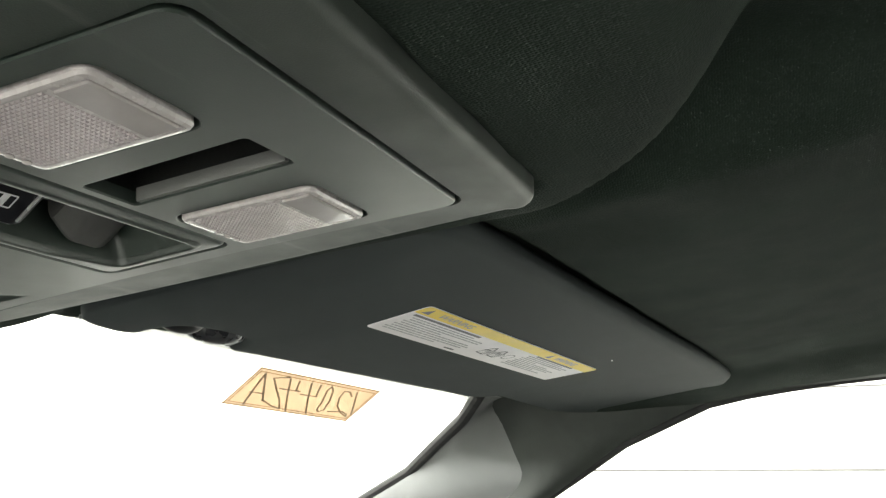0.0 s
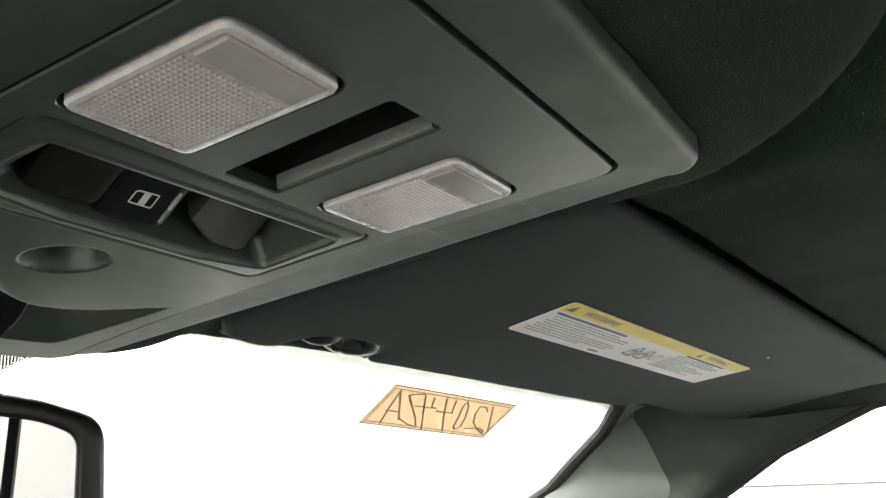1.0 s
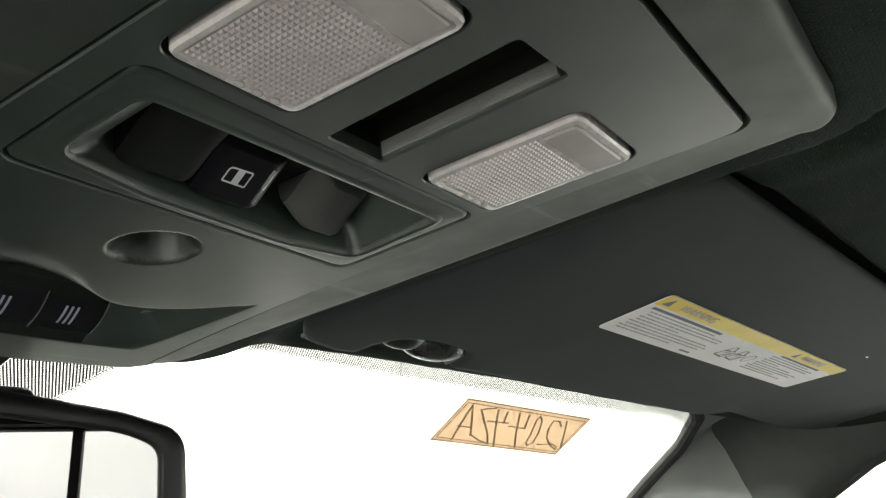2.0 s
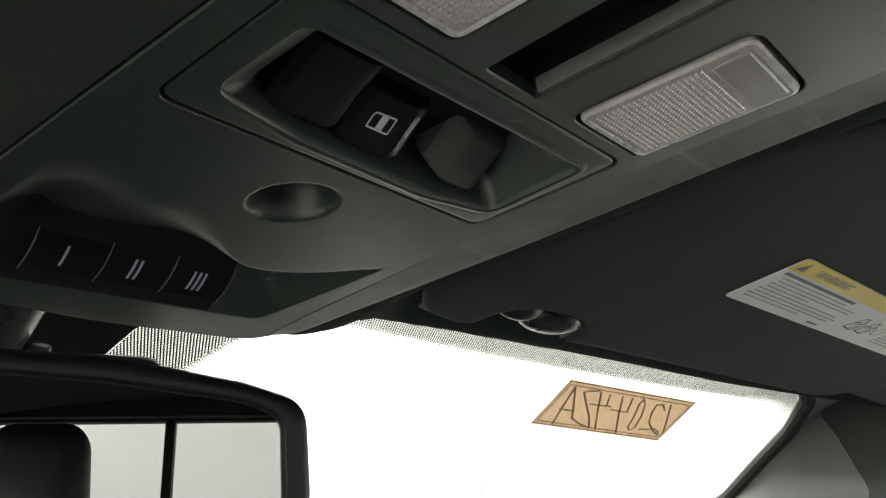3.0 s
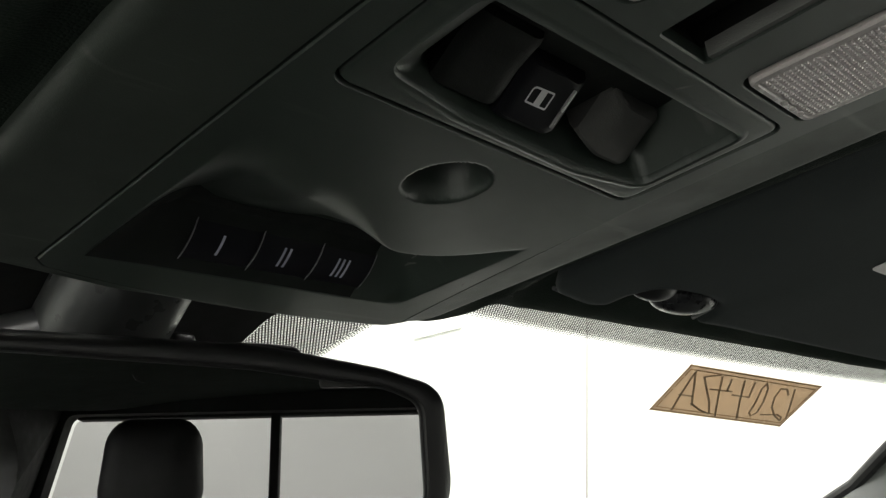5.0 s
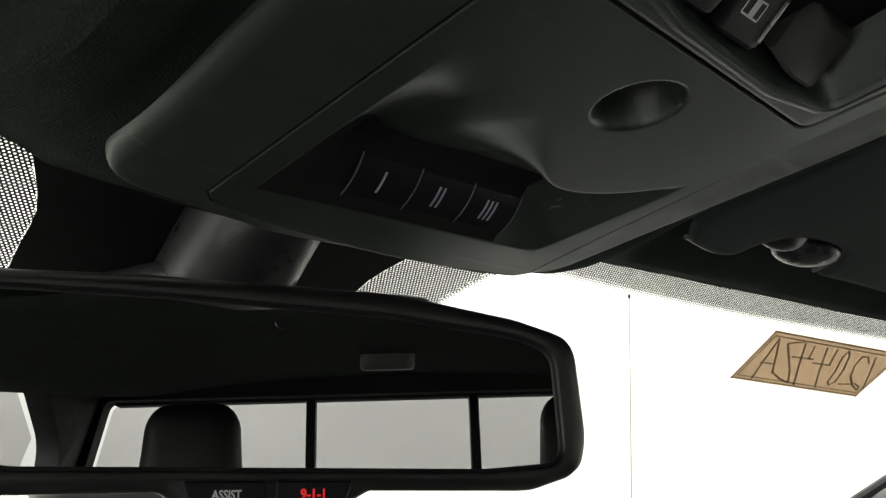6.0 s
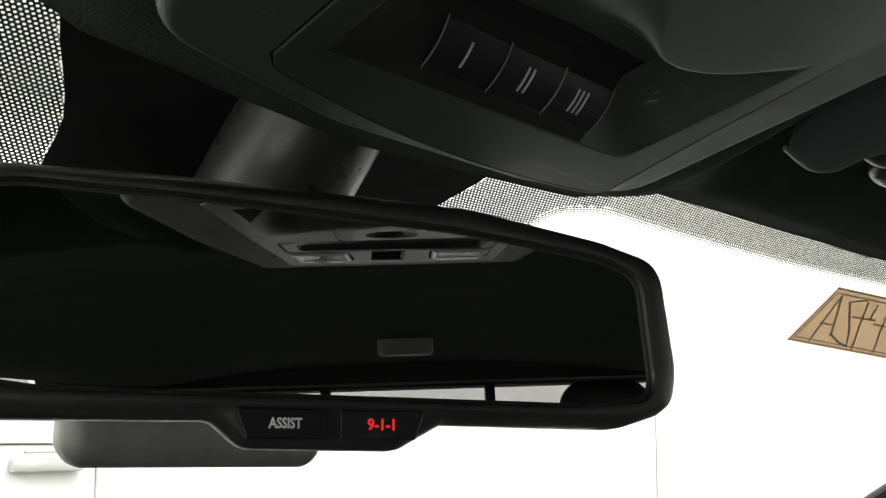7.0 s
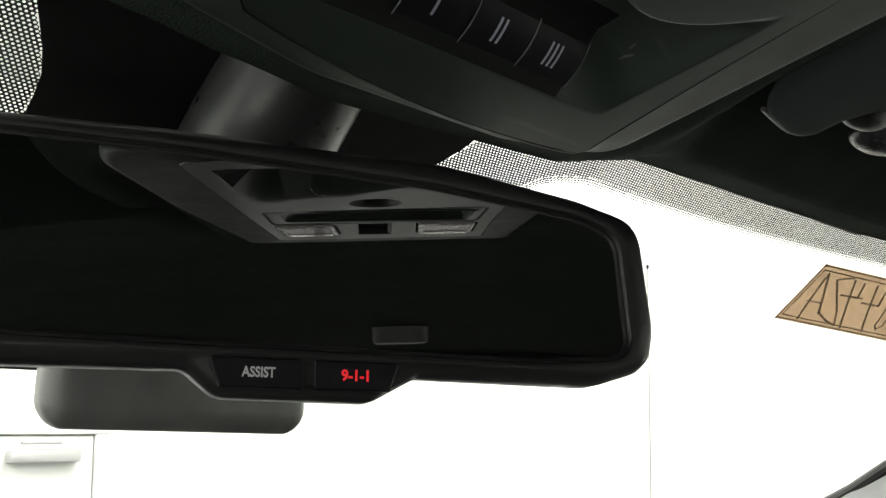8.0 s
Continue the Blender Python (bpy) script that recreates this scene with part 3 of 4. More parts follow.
fill(bm, [bm.verts.new((x, REAR_Y - 0.02, z)) for x, z in hole])
p = part("pane", bm, TINTED, rear_window, "tinted rear glass")
p.visible_shadow = False
for dx in (-0.208, 0.208):
    part("divider", box(dx - 0.012, dx + 0.012, REAR_Y - 0.03, REAR_Y + 0.01, 1.64, 2.06, 0.003), RUBBER, rear_window, "black upright window bar")
part("top_rail", box(-0.70, 0.70, REAR_Y - 0.03, REAR_Y + 0.01, 2.023, 2.04, 0.003), RUBBER, rear_window, "black upper rail")
slab("fender", 0.86, 1.20, 0.95, 2.1, 0.25, 1.02, PLASTIC_BLACK, "dark front fender under the antenna", "fender")
antenna = thing("antenna", "thin black whip antenna with a ball tip on the fender", "antenna", Matrix.Translation((1.135, 1.13, 1.02)))
part("mast", tube([(0, 0, 0.03), (0, 0, 0.45), (0, 0, 0.905)], [0.0016, 0.0013, 0.0010], 10), WALL_SEAM, antenna, "thin dark steel mast")
part("ball_tip", tube([(0, 0, 0.897), (0, 0, 0.899), (0, 0, 0.903), (0, 0, 0.905)], [0.0012, 0.0026, 0.0026, 0.0012], 12), PLASTIC_BLACK, antenna, "small black ball tip")
part("foot", tube([(0, 0, -0.002), (0, 0, 0.015), (0, 0, 0.04)], [0.018, 0.014, 0.004], 16), PLASTIC_BLACK, antenna, "black rubber foot")

# ---- overhead console ----
console = thing("overhead_console", "dark grey plastic overhead console with lamps, switch and garage buttons", "overhead console", CONSOLE)
SHELL_OUT = rounded([(-0.085, -0.0865), (0.0820, -0.0865), (0.0915, 0.06), (0.0960, 0.177), (0.050, 0.1885), (-0.030, 0.1875), (-0.0925, 0.173), (-0.094, 0.06)], [0.014, 0.011, 0.06, 0.016, 0.06, 0.06, 0.022, 0.06], 10)
CUT = 0.0575


def panel_right(v):
    """The main panel's edge on the passenger's side, flared towards the front to fit the camera's view."""
    return 0.0620 + 0.0150 * max(0.0, (v + 0.02) / 0.19) ** 2


def panel_left(v):
    return -0.0626 - 0.0006 * smoothstep(-0.02, 0.08, v)


def panel_front(k):
    """The main panel's bowed front edge, for k from -1 at its left end to 1 at its right, with rounded corners."""
    return 0.1810 - 0.0080 * (k - 0.30) ** 2 - 0.0035 * max(0.0, (abs(k) - 0.93) / 0.07) ** 2


def panel_point(k, t):
    """A point of the panel's front half: t from 0 at the cut to 1 at its front edge."""
    v = CUT + (panel_front(k) - CUT) * t
    left, right = panel_left(v), panel_right(v)
    return Vector((left + (right - left) * (k + 1) / 2, v))


def rear_corner(side):
    """A quarter round at the panel's rear corner, from the rear edge to the side."""
    r, x = 0.0045, panel_right(-0.0625) if side > 0 else -panel_left(-0.0625)
    pts = [Vector((x - r + r * math.sin(a), -0.0625 - r * math.cos(a))) for a in [math.radians(15 * k) for k in range(7)]]
    return [Vector((p.x * side, p.y)) for p in pts]


low_v = [-0.0625 + (CUT + 0.0625) * k / 16 for k in range(1, 16)]
RIGHT_LOW = rear_corner(1) + [Vector((panel_right(v), v)) for v in low_v]
LEFT_LOW = [Vector((panel_left(v), v)) for v in reversed(low_v)] + list(reversed(rear_corner(-1)))
PANEL = RIGHT_LOW + [panel_point(1, k / 16) for k in range(16)] + [panel_point(1 - k / 20, 1) for k in range(41)] + [panel_point(-1, 1 - k / 16) for k in range(1, 17)] + LEFT_LOW


def weights(p):
    """How much a rim point belongs to the rear, the front and the passenger's side."""
    rear = smoothstep(-0.066, -0.082, p.y)
    front = smoothstep(0.150, 0.182, p.y)
    return rear, front, (1 - rear) * (1 - front) * smoothstep(0.0, 0.05, p.x)


def moved(loop, distance):
    """An outline moved inwards by a distance that depends on the point."""
    return [p + (q - p) * (distance(p) / 0.001) for p, q in zip(loop, inset(loop, 0.001))]


def edge_round(p):
    rear, front, right = weights(p)
    return 0.0060 * (1 - rear) * (1 - front) * (1 - right) + 0.0034 * rear + 0.0034 * front + 0.0052 * right


def edge_rise(p):
    rear, front, right = weights(p)
    return 0.0007 + 0.0006 * right + 0.0016 * front - 0.0004 * rear


bm = bmesh.new()
rows = [[bm.verts.new((q.x, q.y, 0.026)) for q in moved(SHELL_OUT, lambda p: -0.002)]]
for k in range(8):
    a = math.radians(k * 90 / 7)
    loop = moved(SHELL_OUT, lambda p: edge_round(p) * (1 - math.cos(a)))
    rows.append([bm.verts.new((q.x, q.y, edge_rise(p) + edge_round(p) * (1 - math.sin(a)))) for p, q in zip(SHELL_OUT, loop)])
guard = moved(SHELL_OUT, lambda p: edge_round(p) + 0.0012)
rows.append([bm.verts.new((q.x, q.y, edge_rise(p) * 0.95)) for p, q in zip(SHELL_OUT, guard)])
for a, b in zip(rows, rows[1:]):
    bridge(bm, a, b)


def gap(p):
    """Width of the dark joint round the panel."""
    rear, right = smoothstep(-0.060, -0.066, p.y), smoothstep(0.050, 0.058, p.x)
    return -(0.0008 * (1 - right) * (1 - rear) + 0.0018 * rear + (0.0006 + 0.0006 * smoothstep(0.07, 0.12, p.y)) * right * (1 - rear))


lip_rows = [[bm.verts.new((q.x, q.y, h)) for q in moved(PANEL, lambda p: gap(p) + d)] for d, h in ((-0.0011, 0.0005), (-0.0003, 0.0004), (0.0, 0.0008), (0.0, 0.006))]
for a, b in zip(lip_rows, lip_rows[1:]):
    bridge(bm, a, b)
fill(bm, rows[-1], lip_rows[0])
part("outer_shell", bm, PLASTIC_SHELL, console, "scuffed grey outer rim of the console", smooth=0.9)

LENS_BOX = [(0.0226, -0.0415), (0.0540, -0.0415), (0.0540, 0.0), (0.0226, 0.0)]
LENS_AT = {1: 0.0, -1: -0.0011}
LENS_SLIDE = {1: 0.0, -1: -0.0012}
SLOT = rounded([(-0.0125, -0.0460), (0.0062, -0.0468), (0.0082, 0.0015), (-0.0102, 0.0015)], 0.0012, 3)
BEZEL = rounded([(-0.0550, 0.0048), (0.0538, 0.0058), (0.0562, 0.0542), (-0.0537, 0.0486)], [0.004, 0.004, 0.005, 0.005], 5)
BEZEL_GAP = moved(BEZEL, lambda p: -0.0008)


def pocket_depth(u, v):
    """How far the panel's front half lies above its flat plane: the button pocket under the tongue, and the finger dimple."""
    floor = 0.0071 - (v - 0.1463) * 0.70
    floor = min(max(floor, 0.0), 0.0135)
    left = smoothstep(0.024, -0.018, u)
    start = 0.1145 - 19.0 * max(0.0, u - 0.025) ** 2 - 0.027 * left - 0.014 * smoothstep(-0.020, -0.050, u)
    fall = smoothstep(start, start + 0.0055 + 0.007 * smoothstep(0.034, 0.052, u) + 0.047 * left, v)
    s_r = min(max((0.0605 - u) / 0.0212, 0.0), 1.0)
    s_l = min(max((u + 0.0550) / 0.0185, 0.0), 1.0)
    h = floor * fall * s_r * (1.6 - 0.6 * s_r) * s_l * (1.3 - 0.3 * s_l)
    r = math.hypot(u - 0.0020, v - 0.0719) / 0.0114
    if r < 1.05:
        h += 0.0105 * (1 - min(max((r - 0.04) / 1.01, 0.0), 1.0) ** 4.5)
    return h


bm = bmesh.new()
NU, NV = 250, 220
sheet = []
for j in range(NV + 1):
    row = []
    for i in range(NU + 1):
        u, v = panel_point(2 * i / NU - 1, j / NV)
        row.append(bm.verts.new((u, v, pocket_depth(u, v))))
    sheet.append(row)
for j in range(NV):
    for i in range(NU):
        bm.faces.new((sheet[j][i], sheet[j][i + 1], sheet[j + 1][i + 1], sheet[j + 1][i]))


def skirt(edge, outward):
    """Rolls an open edge over and up into the gap round the panel."""
    last = edge
    for d, h in ((0.0004, 0.0004), (0.0005, 0.006)):
        cur = [bm.verts.new((v.co.x + o[0] * d, v.co.y + o[1] * d, v.co.z + h)) for v, o in zip(edge, outward)]
        for a0, a1, b1, b0 in zip(last, last[1:], cur[1:], cur):
            bm.faces.new((a0, a1, b1, b0))
        last = cur


skirt([sheet[j][NU] for j in range(NV + 1)], [(1, 0)] * NV + [(0.7, 0.7)])
skirt(list(reversed(sheet[NV])), [(0.7, 0.7)] + [(0, 1)] * (NU - 1) + [(-0.7, 0.7)])
skirt([sheet[j][0] for j in range(NV, -1, -1)], [(-0.7, 0.7)] + [(-1, 0)] * NV)
# the flat rear half, with its openings
low_right = [bm.verts.new((p.x, p.y, 0.0)) for p in RIGHT_LOW]
low_left = [bm.verts.new((p.x, p.y, 0.0)) for p in LEFT_LOW]
flat_ring = low_right + list(reversed(sheet[0])) + low_left
skirt([sheet[0][0]] + low_left + low_right + [sheet[0][NU]], [(-1, 0)] * (len(low_left) - 6) + [(-0.7, -0.7)] * 7 + [(0.7, -0.7)] * 7 + [(1, 0)] * (len(low_right) - 6))
rings = [flat_ring]
for sx in (1, -1):
    seat = rounded([(x * sx + LENS_AT[sx], y + LENS_SLIDE[sx]) for x, y in LENS_BOX], 0.0035, 5)
    a, b = loops_up(bm, inset(seat, -0.0013), [(-0.0003, 0.0), (0.0, 0.0003), (0.0004, 0.004)])
    rings.append(a)
a, b = loops_up(bm, SLOT, [(-0.0004, 0.0), (0.0, 0.0004), (0.0, 0.0038)])
rings.append(a)
a, b = loops_up(bm, BEZEL_GAP, [(-0.0002, 0.0), (0.0, 0.0003), (0.0, 0.004)])
rings.append(a)
fill(bm, *rings)


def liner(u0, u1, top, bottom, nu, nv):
    """A thin added sheet that follows the pocket, from one edge line to another, to carry its shade."""
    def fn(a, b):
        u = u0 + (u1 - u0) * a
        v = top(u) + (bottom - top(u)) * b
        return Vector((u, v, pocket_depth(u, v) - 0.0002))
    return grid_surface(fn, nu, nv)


panel = part("main_panel", bm, PLASTIC, console, "smooth dark grey console panel", smooth=0.62)
for e in panel.data.edges:
    p, q = (panel.data.vertices[i].co for i in e.vertices)
    if min(p.y, q.y) > CUT + 0.001 and max(p.y, q.y) < 0.164 and max(abs(p.x), abs(q.x)) < 0.061:
        e.use_edge_sharp = False
# the pocket is panel plastic: this dark sheet puts its shade into colour
part("button_pocket", liner(-0.0543, 0.0386, lambda u: 0.129 - 0.5 * max(0.0, -0.030 - u), 0.1560, 140, 60), POCKET_SHADE, console, "dark liner that stands for the shade in the button pocket", smooth=0.9)
part("slot_flange", box(0.0066, 0.0084, -0.0450, 0.0004, 0.0005, 0.0042, 0.0002), FLANGE_LIT, console, "inner side wall of the slot, coloured pale for the light on it", Matrix.Rotation(math.radians(-2.3), 4, "Z") @ Matrix.Translation((0.0, 0.0, 0.0)))
bm = bmesh.new()
deep = [Vector((p.x * 1.0 + (0.004 if p.x > 0 else -0.001), p.y + (0.006 if p.y < -0.02 else 0.004))) for p in SLOT]
rows = [ring(bm, moved(SLOT, lambda p: -0.0006), 0.0036), ring(bm, deep, 0.0125)]
bridge(bm, rows[0], rows[1])
fill(bm, rows[1])
# trim colour darker than the panel puts in the shade deep in the slot
part("slot_cavity", bm, CAB_TRIM, console, "deep slot interior, coloured dark for its shade", smooth=0.4)
part("groove_backing", plate(inset(PANEL, -0.004), [(0, 0.021), (0, 0.0195)], True), GROOVE, console, "black gap lining")

# pale scuffs left by handling
for u, v, length, width, turn in ((0.0505, 0.1365, 0.0050, 0.0007, 1.9), (0.0490, 0.1330, 0.0030, 0.0005, 1.5), (0.0655, 0.1270, 0.0040, 0.0006, 1.1), (0.0300, 0.1495, 0.0055, 0.0005, 0.1), (-0.004, 0.0880, 0.0006, 0.0006, 0.0), (0.0120, 0.0090, 0.0045, 0.0009, 2.2)):
    bm = bmesh.new()
    n = 6
    rows = []
    for k in range(n + 1):
        t = (k / n - 0.5) * length
        w = width * (1 - (2 * k / n - 1) ** 2) ** 0.5 * 0.5 + 0.00004
        row = []
        for e in (-1, 1):
            x, y = u + t * math.cos(turn) - e * w * math.sin(turn), v + t * math.sin(turn) + e * w * math.cos(turn)
            row.append(bm.verts.new((x, y, (pocket_depth(x, y) if y > CUT else 0.0) - 0.0004)))
        rows.append(row)
    for a, b in zip(rows, rows[1:]):
        bm.faces.new((a[0], a[1], b[1], b[0]))
    part("scuff", bm, SCUFF, console, "pale scuff mark", smooth=0)

# reading lamp lenses
for sx in (-1, 1):
    cx = 0.0383 * sx + LENS_AT[sx]
    shape = rounded([(-0.0157, -0.0415), (0.0157, -0.0415), (0.0157, 0.0), (-0.0157, 0.0)], 0.0033, 6)
    lens = part("lamp_lens", plate(shape, [(0.0, 0.004), (0.0, -0.0002), (0.0005, -0.0009), (0.0016, -0.0011), (0.0019, -0.0007)]), LENS, console, "frosted clear reading lamp lens", Matrix.Translation((cx, LENS_SLIDE[sx], 0)))
    bm = bmesh.new()
    rim, base = loops_up(bm, inset(shape, 0.0006), [(0.0, 0.0042), (0.0035, 0.0085), (0.0085, 0.0110)])
    fill(bm, base)
    part("reflector", bm, REFLECTOR, lens, "pale lamp reflector behind the lens", smooth=0.8)
    part("bulb", tube([(0, -0.030, 0.0075), (0, -0.026, 0.0065), (0, -0.012, 0.0065), (0, -0.008, 0.0075)], [0.0012, 0.0026, 0.0026, 0.0012], 14), LENS_CLEAR, lens, "small clear festoon bulb")
    # prism field of small pyramids
    bm = bmesh.new()
    n_u, n_v, pu = 20, 20, 0.00133
    for i in range(n_u):
        for j in range(n_v):
            u0, v0 = -0.01326 + i * pu, -0.0290 + j * pu
            c = [bm.verts.new((u0 + a * pu, v0 + b * pu, -0.0006)) for a, b in ((0, 0), (1, 0), (1, 1), (0, 1))]
            t = [bm.verts.new((u0 + pu / 2 + a * pu * 0.20, v0 + pu / 2 + b * pu * 0.20, -0.00105)) for a, b in ((-1, -1), (1, -1), (1, 1), (-1, 1))]
            for k in range(4):
                bm.faces.new((c[k - 1], c[k], t[k], t[k - 1]))
            bm.faces.new(t)
    prisms = part("prism_field", bm, LENS_PRISM, lens, "fine prism texture", smooth=0)
    prisms["kind"] = "stuff"
    part("clear_window", plate(rounded([(-0.0128, -0.0392), (0.0128, -0.0392), (0.0128, -0.0306), (-0.0128, -0.0306)], 0.001, 3), [(0, 0.001), (0, -0.0011), (0.0004, -0.0014)]), LENS_CLEAR, lens, "smooth clear lens end")
    bm = bmesh.new()
    for k in range(3):
        ret = bmesh.ops.create_icosphere(bm, subdivisions=2, radius=0.0011)
        for v in ret["verts"]:
            v.co = Vector((v.co.x * 1.1 + (-0.004 + 0.0045 * k) * 1.0 + 0.004, v.co.y * 0.8 - 0.0017, v.co.z * 0.5 - 0.0011))
    part("lens_clip", bm, LENS_CLEAR, lens, "small clear moulded clips")

# sliding window switch insert
bezel = part("switch_bezel", bmesh.new(), PLASTIC, console)
bm = bmesh.new()
HOLE = rounded([(-0.0472, 0.0135), (0.0478, 0.0138), (0.0505, 0.0445), (0.026, 0.0480), (-0.020, 0.0452), (-0.0462, 0.0405)], [0.0035, 0.0030, 0.004, 0.03, 0.03, 0.006], 6)
WELL = rounded([(-0.0345, 0.0180), (0.0405, 0.0180), (0.0445, 0.0430), (0.026, 0.0466), (-0.020, 0.0455), (-0.0325, 0.0425)], [0.0035, 0.0030, 0.004, 0.03, 0.03, 0.006], 6)
_, face = loops_up(bm, BEZEL, [(0.0, 0.004), (0.0, 0.0009), (0.0003, 0.0004), (0.0009, 0.0001), (0.0016, 0.0)])
a, b = loops_up(bm, HOLE, [(-0.0030, 0.0), (-0.0028, 0.0), (-0.0021, -0.0004), (-0.0012, -0.0006), (-0.0004, -0.0003), (0.0, 0.0006), (0.0002, 0.0018)])
fill(bm, face, a)
rows = [ring(bm, [p.lerp(q, k) for p, q in zip(moved(HOLE, lambda p: 0.0002), WELL)], h) for k, h in ((0.0, 0.0018), (0.25, 0.0046), (0.65, 0.0095), (1.0, 0.0150))]
bridge(bm, b, rows[0])
for a, b in zip(rows, rows[1:]):
    bridge(bm, a, b)
for v in bm.verts:
    if v.co.z < 0:
        v.co.z *= 1 - 0.85 * smoothstep(-0.020, -0.040, v.co.x)
    elif -0.0505 < v.co.x and abs(v.co.z - 0.0004) > 1e-6:
        v.co.z *= 1 - 0.40 * smoothstep(-0.030, -0.040, v.co.x)
finish(bm, 0.6)
bm.to_mesh(bezel.data)
bm.free()
bezel["label"] = "switch surround with a raised ridge and sloping sides"
bm = bmesh.new()
fill(bm, ring(bm, moved(WELL, lambda p: -0.0002), 0.0148))
for v in bm.verts:
    v.co.z -= 0.0056 * smoothstep(-0.030, -0.040, v.co.x)
part("well_floor", bm, WELL_SHADE, bezel, "floor of the switch recess, coloured dark for its shade", smooth=0)


def rocker(name, u0, u1, prof, mat, label, soft=0.0):
    """A switch cap whose face follows a profile of (v, h) across it."""
    bm = bmesh.new()
    rows = []
    n = 14
    for i in range(n + 1):
        u = u0 + (u1 - u0) * i / n
        e = 0.0012 * (smoothstep(0.0, 0.12, i / n) * smoothstep(1.0, 0.88, i / n) - 1)
        e -= soft * (1 - smoothstep(0.0, 0.55, i / n)) ** 2
        rows.append([bm.verts.new((u, v, min(h - e, 0.0148))) for v, h in prof])
    for i in range(n):
        for j in range(len(prof) - 1):
            bm.faces.new((rows[i][j], rows[i + 1][j], rows[i + 1][j + 1], rows[i][j + 1]))
    for r in (rows[0], rows[-1]):
        low = [bm.verts.new((v.co.x, v.co.y, 0.0150)) for v in (r[0], r[-1])]
        bm.faces.new([*r, low[1], low[0]])
    return part(name, bm, mat, bezel, label, smooth=0.5)


CAP = [(0.0312, 0.0148), (0.0314, 0.0116), (0.0320, 0.0106), (0.0332, 0.0099), (0.0350, 0.0089), (0.0375, 0.0073), (0.0415, 0.0046), (0.0436, 0.0034), (0.0448, 0.0036), (0.0456, 0.0054), (0.0460, 0.0148)]
CAP_LEFT = [(0.0265, 0.0148), (0.0270, 0.0122), (0.0282, 0.0111), (0.0310, 0.0102), (0.0350, 0.0086), (0.0390, 0.0062), (0.0415, 0.0048), (0.0432, 0.0042), (0.0444, 0.0050), (0.0450, 0.0070), (0.0452, 0.0148)]
# left cap coloured as shaded, right cap coloured as lit
rocker("blank_cap", -0.0318, -0.0110, CAP_LEFT, WELL_SHADE, "blank black switch cap, darkened for the shade in its recess")
window_switch = rocker("window_switch", -0.0104, 0.0104, CAP, BUTTON, "black sliding rear window switch")
rocker("blank_cap", 0.0222, 0.0424, CAP, CAP_LIT, "blank grey switch cap, paler for the light on it", soft=0.0045)


def face_frame(u, v):
    """A frame lying on the switch caps' sloping face."""
    for (v0, h0), (v1, h1) in zip(CAP[3:], CAP[4:]):
        if v0 <= v <= v1:
            k = (v - v0) / (v1 - v0)
            h = h0 + (h1 - h0) * k
            ang = math.atan2(h1 - h0, v1 - v0)
            return Matrix.Translation((u, v, h - 0.0002)) @ Matrix.Rotation(ang, 4, "X")
    return Matrix.Translation((u, v, 0.004))


def bars(rects, depth=0.0002):
    """Flat printed bars: (x0, x1, y0, y1)."""
    bm = bmesh.new()
    for x0, x1, y0, y1 in rects:
        vs = [bm.verts.new((x, y, z)) for z in (0, -depth) for x, y in ((x0, y0), (x1, y0), (x1, y1), (x0, y1))]
        bm.faces.new(vs[4:])
        for k in range(4):
            bm.faces.new((vs[(k + 1) % 4], vs[k], vs[4 + k], vs[4 + (k + 1) % 4]))
    return bm


icon = face_frame(-0.0008, 0.0375)
bm = bmesh.new()
OUT = rounded([(-0.0039, -0.0021), (0.0037, -0.0024), (0.0037, 0.0024), (-0.0039, 0.0024)], [0.0014, 0.0006, 0.0006, 0.0006], 4)
a = ring(bm, OUT, 0.0)
b = ring(bm, inset(OUT, 0.0005), 0.0)
bridge(bm, a, b)
bm2 = bars([(-0.0010, 0.0011, -0.0021, 0.0022)], 0.0001)
part("window_icon", bm, PRINT_WHITE, window_switch, "white window outline", icon)
part("icon_bar", bm2, PRINT_WHITE, window_switch, "white icon centre", icon)
part("switch_ridge", box(-0.00035, 0.00035, -0.0050, 0.0056, -0.0006, 0.0006, 0.0002), METAL_EDGE, window_switch, "raised bright edge", face_frame(0.0078, 0.0375))

# garage door buttons
BTN = Matrix.Translation((0, 0.1463, 0.0056)) @ Matrix.Rotation(math.atan2(-0.0085, 0.0122), 4, "X")


def button_rise(y):
    """The buttons' faces bulge: their upper and lower edges lie deeper."""
    return 0.0016 * (y / 0.0082) ** 2


def button_body(u0, u1):
    bm = bmesh.new()
    rows = []
    for k in range(13):
        y = -0.0082 + 0.0164 * k / 12
        z = button_rise(y)
        rows.append([bm.verts.new(c) for c in ((u0, y, z + 0.004), (u0, y, z + 0.0003), (u0 + 0.0003, y, z), (u1 - 0.0003, y, z), (u1, y, z + 0.0003), (u1, y, z + 0.004))])
    for a, b in zip(rows, rows[1:]):
        for i in range(5):
            bm.faces.new((a[i], a[i + 1], b[i + 1], b[i]))
    bm.faces.new(rows[0])
    bm.faces.new(list(reversed(rows[-1])))
    return bm


